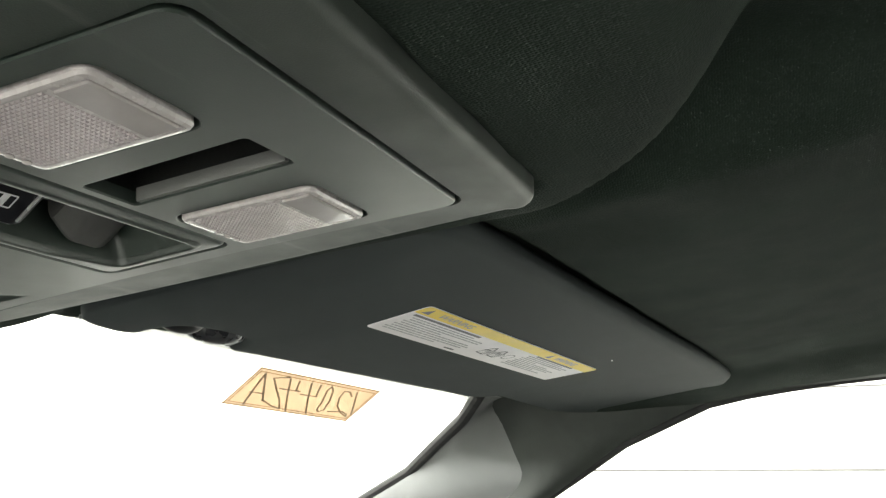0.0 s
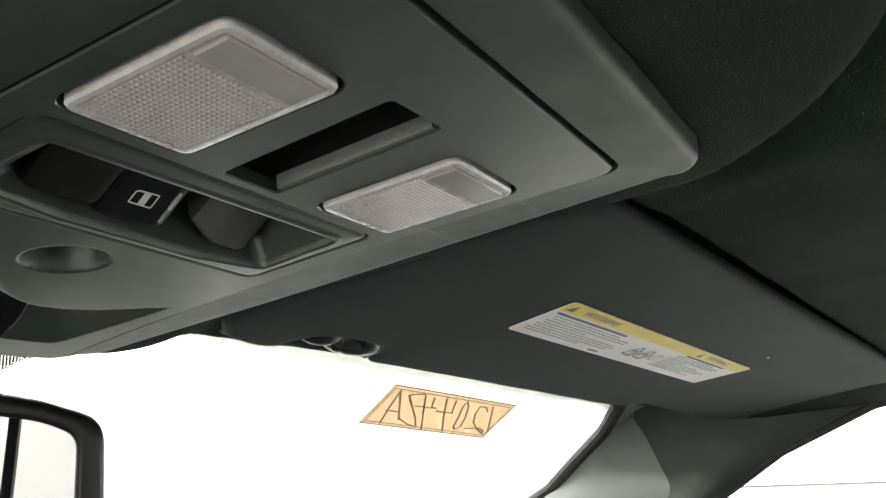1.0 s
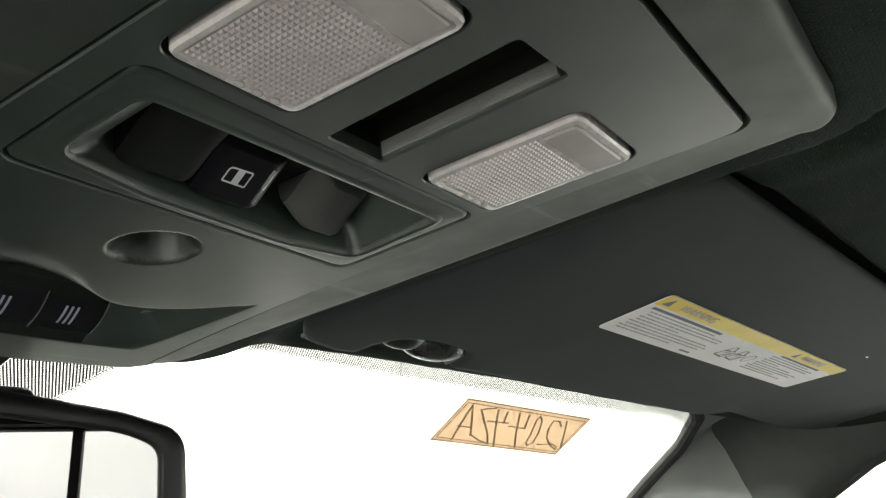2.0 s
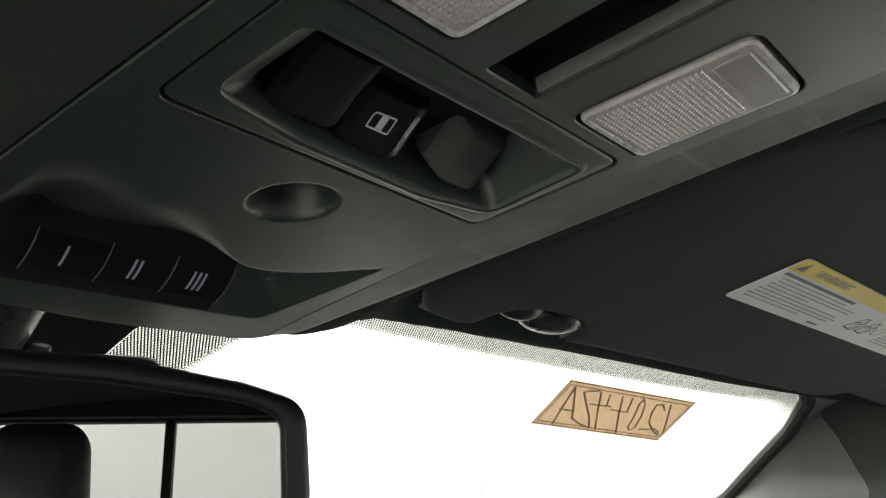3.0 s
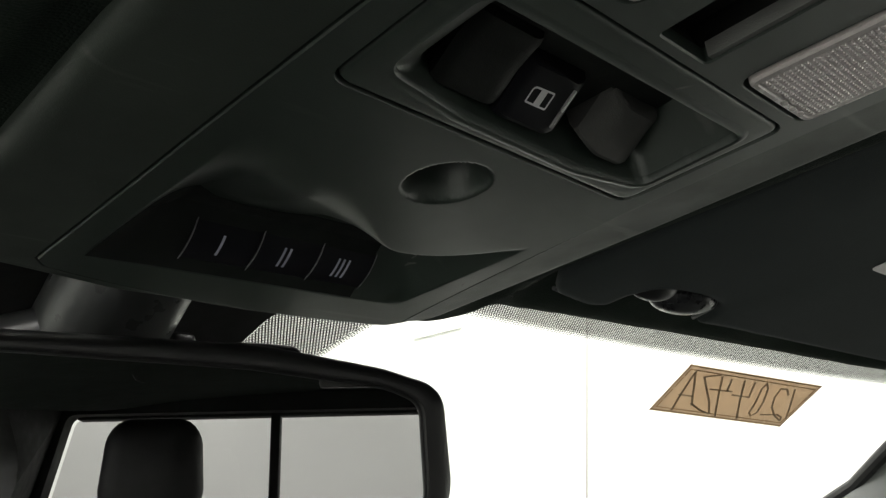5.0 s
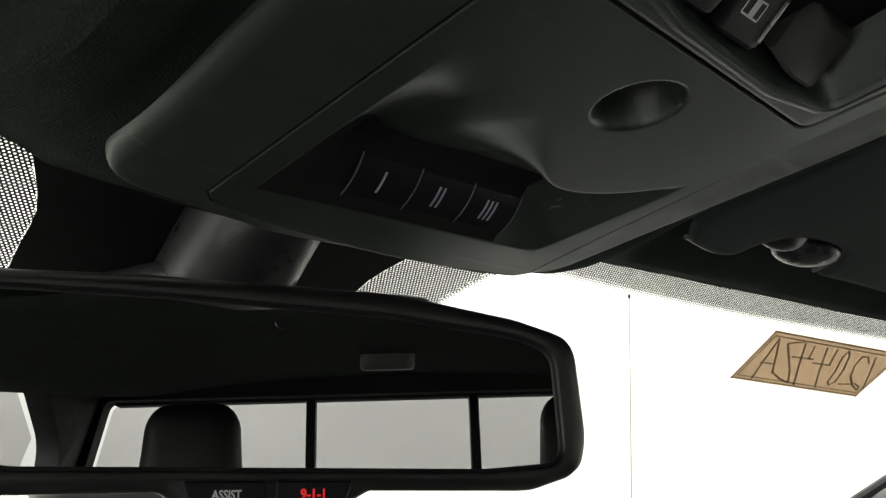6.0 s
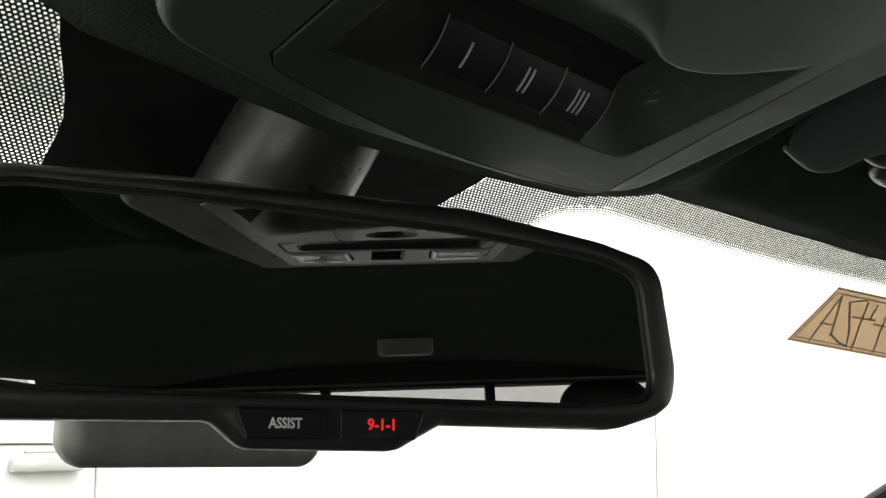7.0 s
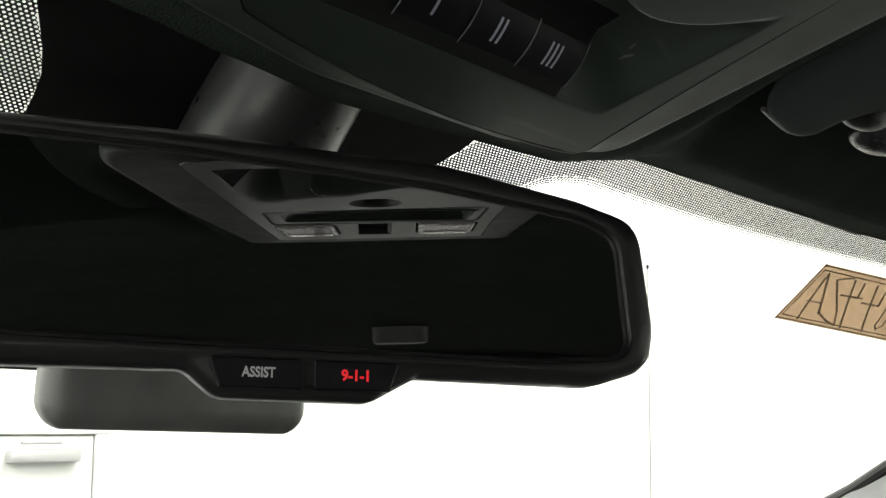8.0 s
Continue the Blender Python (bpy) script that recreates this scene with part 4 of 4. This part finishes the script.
def raised_strip(x0, x1, y0, y1, lift):
    """A thin printed or bright strip that follows the button's face."""
    bm = bmesh.new()
    n = 8
    rows = []
    for k in range(n + 1):
        y = y0 + (y1 - y0) * k / n
        z = button_rise(y)
        rows.append([bm.verts.new(c) for c in ((x0, y, z + 0.0001), (x0, y, z - lift), (x1, y, z - lift), (x1, y, z + 0.0001))])
    for a, b in zip(rows, rows[1:]):
        for i in range(3):
            bm.faces.new((a[i], a[i + 1], b[i + 1], b[i]))
    bm.faces.new(rows[0])
    bm.faces.new(list(reversed(rows[-1])))
    return bm


for i, uc in enumerate((-0.0170, 0.0058, 0.0283)):
    w = 0.0112
    btn = part("garage_button", button_body(uc - w, uc + w), BUTTON, console, "black garage door button with tally marks", BTN, smooth=0.4)
    for k in range(i + 1):
        x = uc - 0.0010 + (k - i / 2) * 0.0021
        part("tally_mark", raised_strip(x - 0.0004, x + 0.0004, -0.0036, 0.0036, 0.00012), PRINT_DIM, btn, "pale printed tally mark")
    if i == 2:
        part("button_edge", raised_strip(uc + w - 0.0001, uc + w + 0.0001, -0.0078, 0.0078, 0.0002), BTN_EDGE, btn, "faint strip along the button edge")
    part("button_edge", raised_strip(uc - w - 0.0002, uc - w + 0.0001, -0.0078, 0.0078, 0.0003), BTN_EDGE, btn, "bright strip along the button edge")

# ---- rear-view mirror ----
AZ, TILT_UP = math.radians(21.0), math.radians(4.5)
MR = Vector((math.cos(AZ), -math.sin(AZ), 0))
MN = Vector((-math.sin(AZ) * math.cos(TILT_UP), -math.cos(AZ) * math.cos(TILT_UP), math.sin(TILT_UP)))
MU = MN.cross(MR)
MC = Vector((0.0, 0.51, 1.70)) + MN * 0.013
MIRROR = Matrix(((MR.x, MU.x, MN.x, MC.x), (MR.y, MU.y, MN.y, MC.y), (MR.z, MU.z, MN.z, MC.z), (0, 0, 0, 1)))
mirror = thing("rear_view_mirror", "black rear-view mirror with assist and emergency buttons", "mirror", MIRROR)
R0 = -0.0075
half = [(0.034, -0.0188), (0.096, -0.0194), (0.1165, -0.0135), (0.1195, 0.000), (0.1155, 0.0380), (0.0905, 0.0440), (0.043, 0.0500)]
half_left = half[:4] + [(0.1165, 0.0385), (0.0960, 0.0475), (0.043, 0.0497)]
CASE = rounded([(R0 + x, y) for x, y in half] + [(R0 - x, y) for x, y in reversed(half_left)] + [(R0 - 0.0250, -0.0262), (R0 + 0.0195, -0.0266)],
               [0.006, 0.02, 0.012, 0.03, 0.014, 0.05, 0.09, 0.09, 0.05, 0.010, 0.03, 0.012, 0.02, 0.006, 0.008, 0.008], 7)
ghalf = [(0.076, -0.0112), (0.1065, -0.0088), (0.1035, 0.0300), (0.0905, 0.0350), (0.038, 0.0395)]
PANE = rounded([(R0 + x, y) for x, y in ghalf] + [(R0 - x, y) for x, y in ((0.038, 0.0408), (0.0905, 0.0402), (0.1050, 0.0330), (0.1065, -0.0070), (0.076, -0.0106))], [0.05, 0.007, 0.008, 0.05, 0.08, 0.08, 0.05, 0.008, 0.007, 0.05], 6)
bm = bmesh.new()
back, face = loops_up(bm, CASE, [(0.022, -0.034), (0.010, -0.030), (0.003, -0.020), (0.0, -0.010), (0.0002, -0.004), (0.0018, 0.0005), (0.0040, 0.0022)])
lip, deep = loops_up(bm, inset(PANE, -0.0022), [(-0.001, 0.0022), (0.0, 0.0020), (0.0003, 0.0008), (0.0006, 0.0006), (0.0012, 0.0009), (0.0017, 0.0007), (0.0021, -0.0012)])
fill(bm, face, lip)
fill(bm, back)
part("case", bm, MIRROR_CASE, mirror, "matt black mirror housing", smooth=0.8)
part("mirror_pane", plate(inset(PANE, -0.003), [(0, -0.004), (0, 0.0)], True), MIRROR_GLASS, mirror, "dimmed silver mirror glass", smooth=0.2)
for bx, word in ((-0.0226, "ASSIST"), (0.0050, "9-1-1")):
    s = 1 if bx > 0 else -1
    pts = [(-0.0118, -0.0041), (0.0105, -0.0041), (0.0135, 0.0041), (-0.0118, 0.0041)] if s > 0 else [(-0.0100, -0.0041), (0.0120, -0.0041), (0.0120, 0.0041), (-0.0132, 0.0041)]
    b = part("call_button", plate(rounded(pts, 0.0009, 3), [(0, 0.001), (0, 0.0028), (0.0004, 0.0032)]), BUTTON, mirror, "black call button", Matrix.Translation((bx, -0.0196, 0)))
    letters(word, 0.0039 if s < 0 else 0.0043, PRINT_WHITE if s < 0 else RED_GLOW, b, Matrix.Translation((0.0003, 0.0, 0.0034)), "lettering", 0.00005, width=0.80 if s < 0 else 0.95, bold=0.030 if s < 0 else 0.035)
part("microphone", plate(rounded([(-0.0016, -0.003), (0.0016, -0.003), (0.0016, 0.003), (-0.0016, 0.003)], 0.0004, 2), [(0, 0.001), (0, 0.0027)]), GROOVE, mirror, "small dark indicator", Matrix.Translation((-0.0075, -0.0194, 0)))

part("light_sensor", plate([Vector((0.0032 * math.cos(q), 0.0032 * math.sin(q))) for q in [k * math.pi / 12 for k in range(24)]], [(0, -0.0005), (0, 0.0003)]), SENSOR_GLASS, mirror, "round dark light sensor", Matrix.Translation((-0.0060, 0.0368, 0)))
part("mount_bump", box(0.0235, 0.0530, 0.038, 0.0517, -0.022, -0.008, 0.005, 4), MIRROR_CASE, mirror, "black bump behind the case top")

# the cover that carries its cable to the roof
stalk = thing("mirror_stalk", "grey plastic mirror cable cover running to the roof lining", "mirror mount")
part("cover_tube", tube([(0.003, 0.62, 1.715), (0.0015, 0.585, 1.738), (0.002, 0.557, 1.767), (0.007, 0.540, 1.792), (0.010, 0.520, 1.825)], [0.0295, 0.0272, 0.0262, 0.0255, 0.0252], 40), STALK_GREY, stalk, "dark grey round cover")
part("flared_foot", tube([(0.004, 0.566, 1.757), (-0.022, 0.572, 1.7515), (-0.045, 0.580, 1.7455), (-0.070, 0.592, 1.737)], [0.018, 0.0115, 0.0095, 0.0085], 24), STALK_GREY, stalk, "flared grey foot of the cover")
part("cable_clip", box(0.0235, 0.0345, 0.545, 0.558, 1.746, 1.7575, 0.003, 3), PLASTIC_BLACK, stalk, "small black cable clip")
sensor = thing("sensor_housing", "dark grey rounded sensor housing behind the mirror", "sensor")
bm = box(-0.037, 0.081, 0.628, 0.650, 1.6555, 1.712, 0.0095, 8)
for v in bm.verts:
    if v.co.z < 1.69:
        v.co.z += 1.9 * (v.co.x - 0.028) ** 2
part("housing", bm, SENSOR_GREY, sensor, "rounded grey housing", smooth=1.2)
part("mount_foot", tube([(0.022, 0.645, 1.700), (0.022, 0.690, 1.706)], [0.008, 0.010], 20), SWITCH_GREY, sensor, "grey foot against the windshield")

# ---- sun visors ----


def visor_z(x, y):
    return 1.791 - 0.066 * (abs(x) - 0.214) - 0.26 * (y - 0.34)


VIS = [(0.104, 0.385), (0.1065, 0.414), (0.120, 0.4265), (0.143, 0.4280), (0.1520, 0.4235), (0.1510, 0.412), (0.1545, 0.4030), (0.162, 0.3985), (0.174, 0.3960), (0.186, 0.3950), (0.197, 0.3965), (0.2035, 0.4030), (0.2080, 0.4150), (0.232, 0.4110), (0.336, 0.398), (0.472, 0.3810), (0.486, 0.374), (0.494, 0.3630), (0.555, 0.3600), (0.625, 0.355), (0.674, 0.341), (0.700, 0.303), (0.697, 0.250), (0.660, 0.210), (0.600, 0.197), (0.540, 0.203), (0.390, 0.223), (0.235, 0.243), (0.104, 0.259)]


def visor_shell():
    loop = rounded(list(reversed(VIS)), [0.03] + [0.06] * 10 + [0.004, 0.006, 0.02, 0.05, 0.02, 0.006, 0.008, 0.02, 0.02, 0.02, 0.012, 0.008, 0.005, 0.006, 0.02, 0.02, 0.012, 0.02], 6)
    loop = [Vector((p.x, p.y)) for p in loop]
    bm = bmesh.new()
    first, last = loops_up(bm, loop, [(0.016, 0.020), (0.007, 0.014), (0.0020, 0.0075), (0.0004, 0.0048), (0.0, 0.0032), (0.0006, 0.0016), (0.0022, 0.0005), (0.0055, 0.0)], shape=lambda x, y: visor_z(x, y))
    fill(bm, last)
    fill(bm, first)
    return bm


visor = thing("sun_visor", "dark grey vinyl sun visor folded up against the roof lining", "sun visor")
part("visor_pad", visor_shell(), VISOR, visor, "soft dark vinyl pad", smooth=0.9)
for cx, cy, rx, ry, cz, skin in ((0.1615, 0.4075, 0.0125, 0.0080, 1.7838, PLASTIC_BLACK), (0.1895, 0.4095, 0.0165, 0.0130, 1.7815, CLIP_BLACK)):
    bm = bmesh.new()
    bmesh.ops.create_uvsphere(bm, u_segments=24, v_segments=14, radius=1.0)
    for v in bm.verts:
        v.co = Vector(((cx + v.co.x * rx), cy + v.co.y * ry - v.co.x * 0.002, cz + v.co.z * 0.0075))
    part("pivot_clip", bm, skin, visor, "rounded glossy black retaining clip")
part("hinge_pin", tube([(0.150, 0.406, 1.788), (0.212, 0.400, 1.786)], 0.0045, 14), PLASTIC_BLACK, visor, "black visor pivot pin")

# a pale tube added to paint the highlight on the visor's front edge
lip = [Vector((x, y, visor_z(x, y) + 0.0032)) for x, y in VIS[2:13]]
lip = [spline(lip, i / 60) for i in range(61)]
part("edge_piping", tube([(p.x, p.y, p.z) for p in lip], 0.0010, 8), EDGE_LIT, visor, "thin paler tube that stands for light along the edge")
bm = bmesh.new()
bmesh.ops.create_icosphere(bm, subdivisions=2, radius=0.0008)
for v in bm.verts:
    v.co = Vector((0.423 + v.co.x * 1.4, 0.261 + v.co.y, visor_z(0.423, 0.261) - 0.0002 + v.co.z * 0.5))
part("lint", bm, PRINT_WHITE, visor, "tiny white speck of lint")

# warning label on the passenger visor
LA, LB, LC = Vector((0.2138, 0.3395)), Vector((0.4505, 0.3140)), Vector((0.203, 0.302))
o3 = Vector((LA.x, LA.y, visor_z(*LA)))
e1 = (Vector((LB.x, LB.y, visor_z(*LB))) - o3).normalized()
up0 = Vector((LC.x, LC.y, visor_z(*LC))) - o3
nn = e1.cross(up0).normalized()
e2 = nn.cross(e1)
LW, LH = 0.238, 0.0400
LABEL = Matrix(((e1.x, e2.x, nn.x, o3.x + nn.x * 0.0), (e1.y, e2.y, nn.y, o3.y), (e1.z, e2.z, nn.z, o3.z), (0, 0, 0, 1)))
DOWN = -1 if nn.z > 0 else 1
label = thing("warning_label", "white and yellow airbag warning label on the sun visor", "label", LABEL)


def flat(loop, z0, z1):
    return plate(loop, [(0, z0 * DOWN), (0, z1 * DOWN)], True)


part("label_sheet", flat(rounded([(0, 0), (LW, 0), (LW - 0.0015, LH), (-0.0065, LH)], 0.003, 4), 0.0002, 0.0006), PAPER, label, "white printed paper")
part("yellow_band", flat(rounded([(-0.0049, LH - 0.0098), (LW - 0.0011, LH - 0.0098), (LW - 0.0015, LH), (-0.0065, LH)], [0.0002, 0.0002, 0.003, 0.003], 4), 0.0006, 0.0008), YELLOW, label, "yellow warning header")


def text_frame(x, y, z=0.0009):
    m = Matrix.Translation((x, y, z * DOWN))
    return m @ Matrix.Rotation(math.pi, 4, "X") @ Matrix.Diagonal((1, -1, 1, 1)) if DOWN < 0 else m


def ink(rects, mat, lab):
    bm = bmesh.new()
    for x0, x1, y0, y1 in rects:
        vs = [bm.verts.new((x, y, z * DOWN)) for z in (0.0006, 0.0008) for x, y in ((x0, y0), (x1, y0), (x1, y1), (x0, y1))]
        bm.faces.new(vs[:4])
        bm.faces.new(vs[4:])
        for k in range(4):
            bm.faces.new((vs[(k + 1) % 4], vs[k], vs[4 + k], vs[4 + (k + 1) % 4]))
    return part("small_print", bm, mat, label, lab)


rng = random.Random(4)
for x0, y0, n, step, w in ((0.004, 0.0242, 8, 0.0026, 0.060), (0.145, 0.0262, 9, 0.0024, 0.052)):
    rects = []
    for k in range(n):
        y, end = y0 - step * k, x0 + w + rng.random() * 0.024 - (0.03 if k % 4 == 3 else 0)
        x = x0 + 0.002 * (k % 2)
        while x < end:
            word = 0.0016 + rng.random() * 0.0045
            rects.append((x, min(x + word, end + 0.002), y - 0.00035, y + 0.00045))
            x += word + 0.0011
    ink(rects, INK_SOFT, "grey block of small print")["kind"] = "stuff"
for rect in ((0.0, 0.072, 0.0266, 0.0284), (0.152, 0.214, 0.0282, 0.0297), (0.075, 0.086, 0.003, 0.0042)):
    ink([rect], INK, "bold line of print")
bm = bmesh.new()
for cx, cy in ((0.108, 0.0145), (0.122, 0.0145)):
    for a, b in (((-0.006, -0.004), (-0.004, 0.007)), ((-0.004, 0.007), (-0.001, 0.008)), ((-0.006, -0.004), (0.004, -0.005)), ((0.004, -0.005), (0.006, 0.003)), ((-0.002, 0.0), (0.004, 0.004)), ((0.001, -0.004), (0.004, 0.001)), ((-0.006, 0.002), (0.0, 0.003)), ((-0.001, 0.008), (0.003, 0.003))):
        p, q = Vector((cx + a[0], cy + a[1])), Vector((cx + b[0], cy + b[1]))
        n = Vector((-(q - p).y, (q - p).x)).normalized() * 0.00055
        bm.faces.new([bm.verts.new((w.x, w.y, 0.0008 * DOWN)) for w in (p + n, q + n, q - n, p - n)])
circle = [Vector((0.1345 + 0.0042 * math.cos(t), 0.0165 + 0.0048 * math.sin(t))) for t in [2 * math.pi * k / 20 for k in range(20)]]
bridge(bm, [bm.verts.new((w.x, w.y, 0.0008 * DOWN)) for w in circle], [bm.verts.new((w.x, w.y, 0.0008 * DOWN)) for w in inset(circle, 0.0007)])
part("pictogram", bm, INK, label, "black seat pictograms", smooth=0)
for x in (0.002, 0.160):
    bm = bmesh.new()
    fill(bm, [bm.verts.new((x + a, LH - 0.0049 + b, 0.0009 * DOWN)) for a, b in ((-0.004, -0.003), (0.003, -0.003), (-0.0007, 0.0034))])
    part("warning_triangle", bm, INK, label, "black warning triangle", smooth=0)
for x in (0.030, 0.186):
    letters("WARNING", 0.0074, INK_SOFT, label, text_frame(x, LH - 0.0050, 0.00095), "heading", 0.00004)

# ---- sticker on the windshield, written from outside ----
ST = [Vector((0.4000, 0.5225, 1.7712)), Vector((0.5362, 0.4870, 1.7632)), Vector((0.5720, 0.5375, 1.7320)), Vector((0.4150, 0.5655, 1.7402))]
sx_, sy_ = ST[1] - ST[0], ST[3] - ST[0]
sn = sx_.cross(sy_).normalized()
if sn.y > 0:
    sn = -sn
sticker = thing("stock_sticker", "tan card sticker with hand-written stock number seen through glass", "sticker")


def on_card(s, t, lift=0.0):
    top = ST[0].lerp(ST[1], s)
    low = ST[3].lerp(ST[2], s)
    return top.lerp(low, t) + sn * (lift + 0.0015)


part("card", thicken(grid_surface(lambda u, v: on_card(u, v), 8, 4), 0.0004), CARD, sticker, "tan card")
bm = bmesh.new()


def stroke(bm, pts, w, lift):
    for (a0, b0), (a1, b1) in zip(pts, pts[1:]):
        d = Vector((a1 - a0, (b1 - b0) * 0.42))
        n = Vector((-d.y, d.x)).normalized() * w
        e = d.normalized() * w * 0.6
        q = [(a0 + n.x - e.x, b0 + (n.y - e.y) / 0.42), (a1 + n.x + e.x, b1 + (n.y + e.y) / 0.42), (a1 - n.x + e.x, b1 + (-n.y + e.y) / 0.42), (a0 - n.x - e.x, b0 + (-n.y - e.y) / 0.42)]
        bm.faces.new([bm.verts.new(on_card(s, t, lift)) for s, t in q])


for lp in ([(0.0, 0.02), (1.0, 0.02)], [(0.0, 0.97), (1.0, 0.97)], [(0.005, 0), (0.005, 1)], [(0.995, 0), (0.995, 1)], [(0.025, 0.09), (0.975, 0.09)], [(0.025, 0.91), (0.975, 0.91)], [(0.025, 0.09), (0.025, 0.91)], [(0.975, 0.09), (0.975, 0.91)]):
    stroke(bm, lp, 0.0045, 0.0004)
part("card_border", bm, material("card_border", (0.50, 0.34, 0.19), 0.7), sticker, "brown printed border", smooth=0)
bm = bmesh.new()
GLYPHS = [
    [[(0.066, 0.122), (0.097, 0.525), (0.134, 0.934)], [(0.066, 0.122), (0.149, 0.441), (0.233, 0.779)], [(0.091, 0.601), (0.186, 0.597)]],
    [[(0.22, 0.747), (0.316, 0.862), (0.399, 0.915), (0.331, 0.675), (0.229, 0.405), (0.148, 0.188), (0.189, 0.144), (0.241, 0.107)]],
    [[(0.259, 0.128), (0.347, 0.508), (0.453, 0.941)], [(0.256, 0.404), (0.331, 0.396), (0.41, 0.385)], [(0.335, 0.146), (0.36, 0.295), (0.378, 0.4)]],
    [[(0.428, 0.139), (0.525, 0.561), (0.618, 0.926)], [(0.433, 0.452), (0.496, 0.45), (0.564, 0.446)], [(0.507, 0.139), (0.536, 0.316), (0.56, 0.448)]],
    [[(0.595, 0.123), (0.592, 0.239), (0.643, 0.545), (0.667, 0.771), (0.698, 0.834), (0.721, 0.75), (0.691, 0.491), (0.634, 0.22), (0.595, 0.123)]],
    [[(0.821, 0.281), (0.771, 0.171), (0.723, 0.18), (0.739, 0.371), (0.789, 0.586), (0.872, 0.761), (0.948, 0.852), (0.933, 0.773), (0.877, 0.724), (0.824, 0.758), (0.762, 0.782)]],
    [[(0.826, 0.146), (0.906, 0.469), (0.979, 0.791)]],
]
for g in GLYPHS:
    for s in g:
        stroke(bm, s, 0.0066, 0.0006)
part("handwriting", bm, MARKER, sticker, "brown-grey marker writing, reversed", smooth=0)

# ---- what the mirror shows behind ----
dome = thing("dome_lamp", "small rounded dome lamp on the rear roof lining", "lamp")
DY = -0.80
dz = roof_z(0.0, DY)
part("lens", plate(rounded([(-0.051, -0.022), (0.051, -0.022), (0.051, 0.022), (-0.051, 0.022)], 0.021, 8), [(0, 0.01), (0, -0.016), (0.003, -0.022), (0.006, -0.023)]), LAMP_COVER, dome, "grey translucent lamp cover", Matrix.Translation((0, DY, dz - 0.006)) @ Matrix.Rotation(math.radians(-8), 4, "X"))


def seat_with_headrest(name, x, y, z_top, label, group):
    """A seat: cushion, backrest and headrest with posts."""
    seat = thing(name, label, "seat", Matrix.Translation((x, y, CAB_FLOOR)), group)
    zt = z_top - CAB_FLOOR
    b = box(-0.25, 0.25, -0.05, 0.50, 0.12, 0.36, 0.06, 4)
    part("cushion", b, LEATHER, seat, "black leather cushion")
    b = box(-0.25, 0.25, -0.14, 0.02, 0.30, zt - 0.26, 0.06, 4)
    part("backrest", b, LEATHER, seat, "black leather backrest")
    b = box(-0.112, 0.112, -0.14, -0.02, zt - 0.21, zt, 0.056, 6)
    for v in b.verts:
        v.co.x *= 1.0 - 0.10 * smoothstep(zt - 0.14, zt, v.co.z)
    part("headrest", b, LEATHER, seat, "rounded black headrest")
    for px in (-0.06, 0.06):
        part("headrest_post", tube([(px, -0.08, zt - 0.30), (px, -0.08, zt - 0.18)], 0.007, 10), METAL_EDGE, seat, "metal headrest post")
    part("seat_base", box(-0.2, 0.2, 0.0, 0.42, 0.0, 0.13, 0.02, 2), CAB_TRIM, seat, "dark seat base")
    return seat


for x in (-0.445, 0.445):
    seat_with_headrest("truck_seat", x, -1.12, 1.985, "black rear seat with a rounded headrest", "rear seats")

# door in the booth's front wall
door = thing("booth_door", "white painted door with a closer in the booth wall", "door", kind="structure")
DOOR_X1 = 1.60
part("door_leaf", box(DOOR_X1 - 0.92, DOOR_X1, WALL_FRONT - 0.04, WALL_FRONT - 0.002, FLOOR_Z, 2.03, 0.004), DOOR_WHITE, door, "white flush door leaf")
part("door_head", box(DOOR_X1 - 0.99, DOOR_X1 + 0.07, WALL_FRONT - 0.06, WALL_FRONT - 0.003, 2.035, 2.10, 0.006), DOOR_WHITE, door, "white door head")
for jx in (DOOR_X1 + 0.004, DOOR_X1 - 0.99):
    part("door_jamb", box(jx, jx + 0.066, WALL_FRONT - 0.06, WALL_FRONT - 0.003, FLOOR_Z, 2.034, 0.006), DOOR_WHITE, door, "white door jamb")
part("closer_body", box(DOOR_X1 - 0.40, DOOR_X1 - 0.08, WALL_FRONT - 0.11, WALL_FRONT - 0.04, 1.905, 1.965, 0.01), STEEL, door, "grey door closer")
part("closer_arm", box(DOOR_X1 - 0.36, DOOR_X1 - 0.18, WALL_FRONT - 0.13, WALL_FRONT - 0.11, 1.985, 2.0, 0.004), STEEL, door, "grey closer arm")

fixture = thing("wall_fixture", "pale grey box fixture on the white booth wall", "fixture", Matrix.Translation((WALL_X, 3.20, 2.545)))
part("box", box(-0.012, -0.001, -0.30, 0.02, -0.050, 0.000, 0.004), WALL_WHITE, fixture, "pale painted box")
booth |= {door, *door.children_recursive, cam, fixture, *fixture.children_recursive}

# ---- the cab was drawn in a frame fitted to the camera's view, pitched 7.4 degrees: set it level in the booth ----
LEVEL = Matrix.Translation((0, 0.3, 1.75)) @ Matrix.Rotation(math.radians(7.4), 4, "X") @ Matrix.Translation((0, -0.3, -1.75))
for ob in list(scene.objects):
    if ob.parent is None and ob not in booth:
        ob.matrix_basis = LEVEL @ ob.matrix_basis
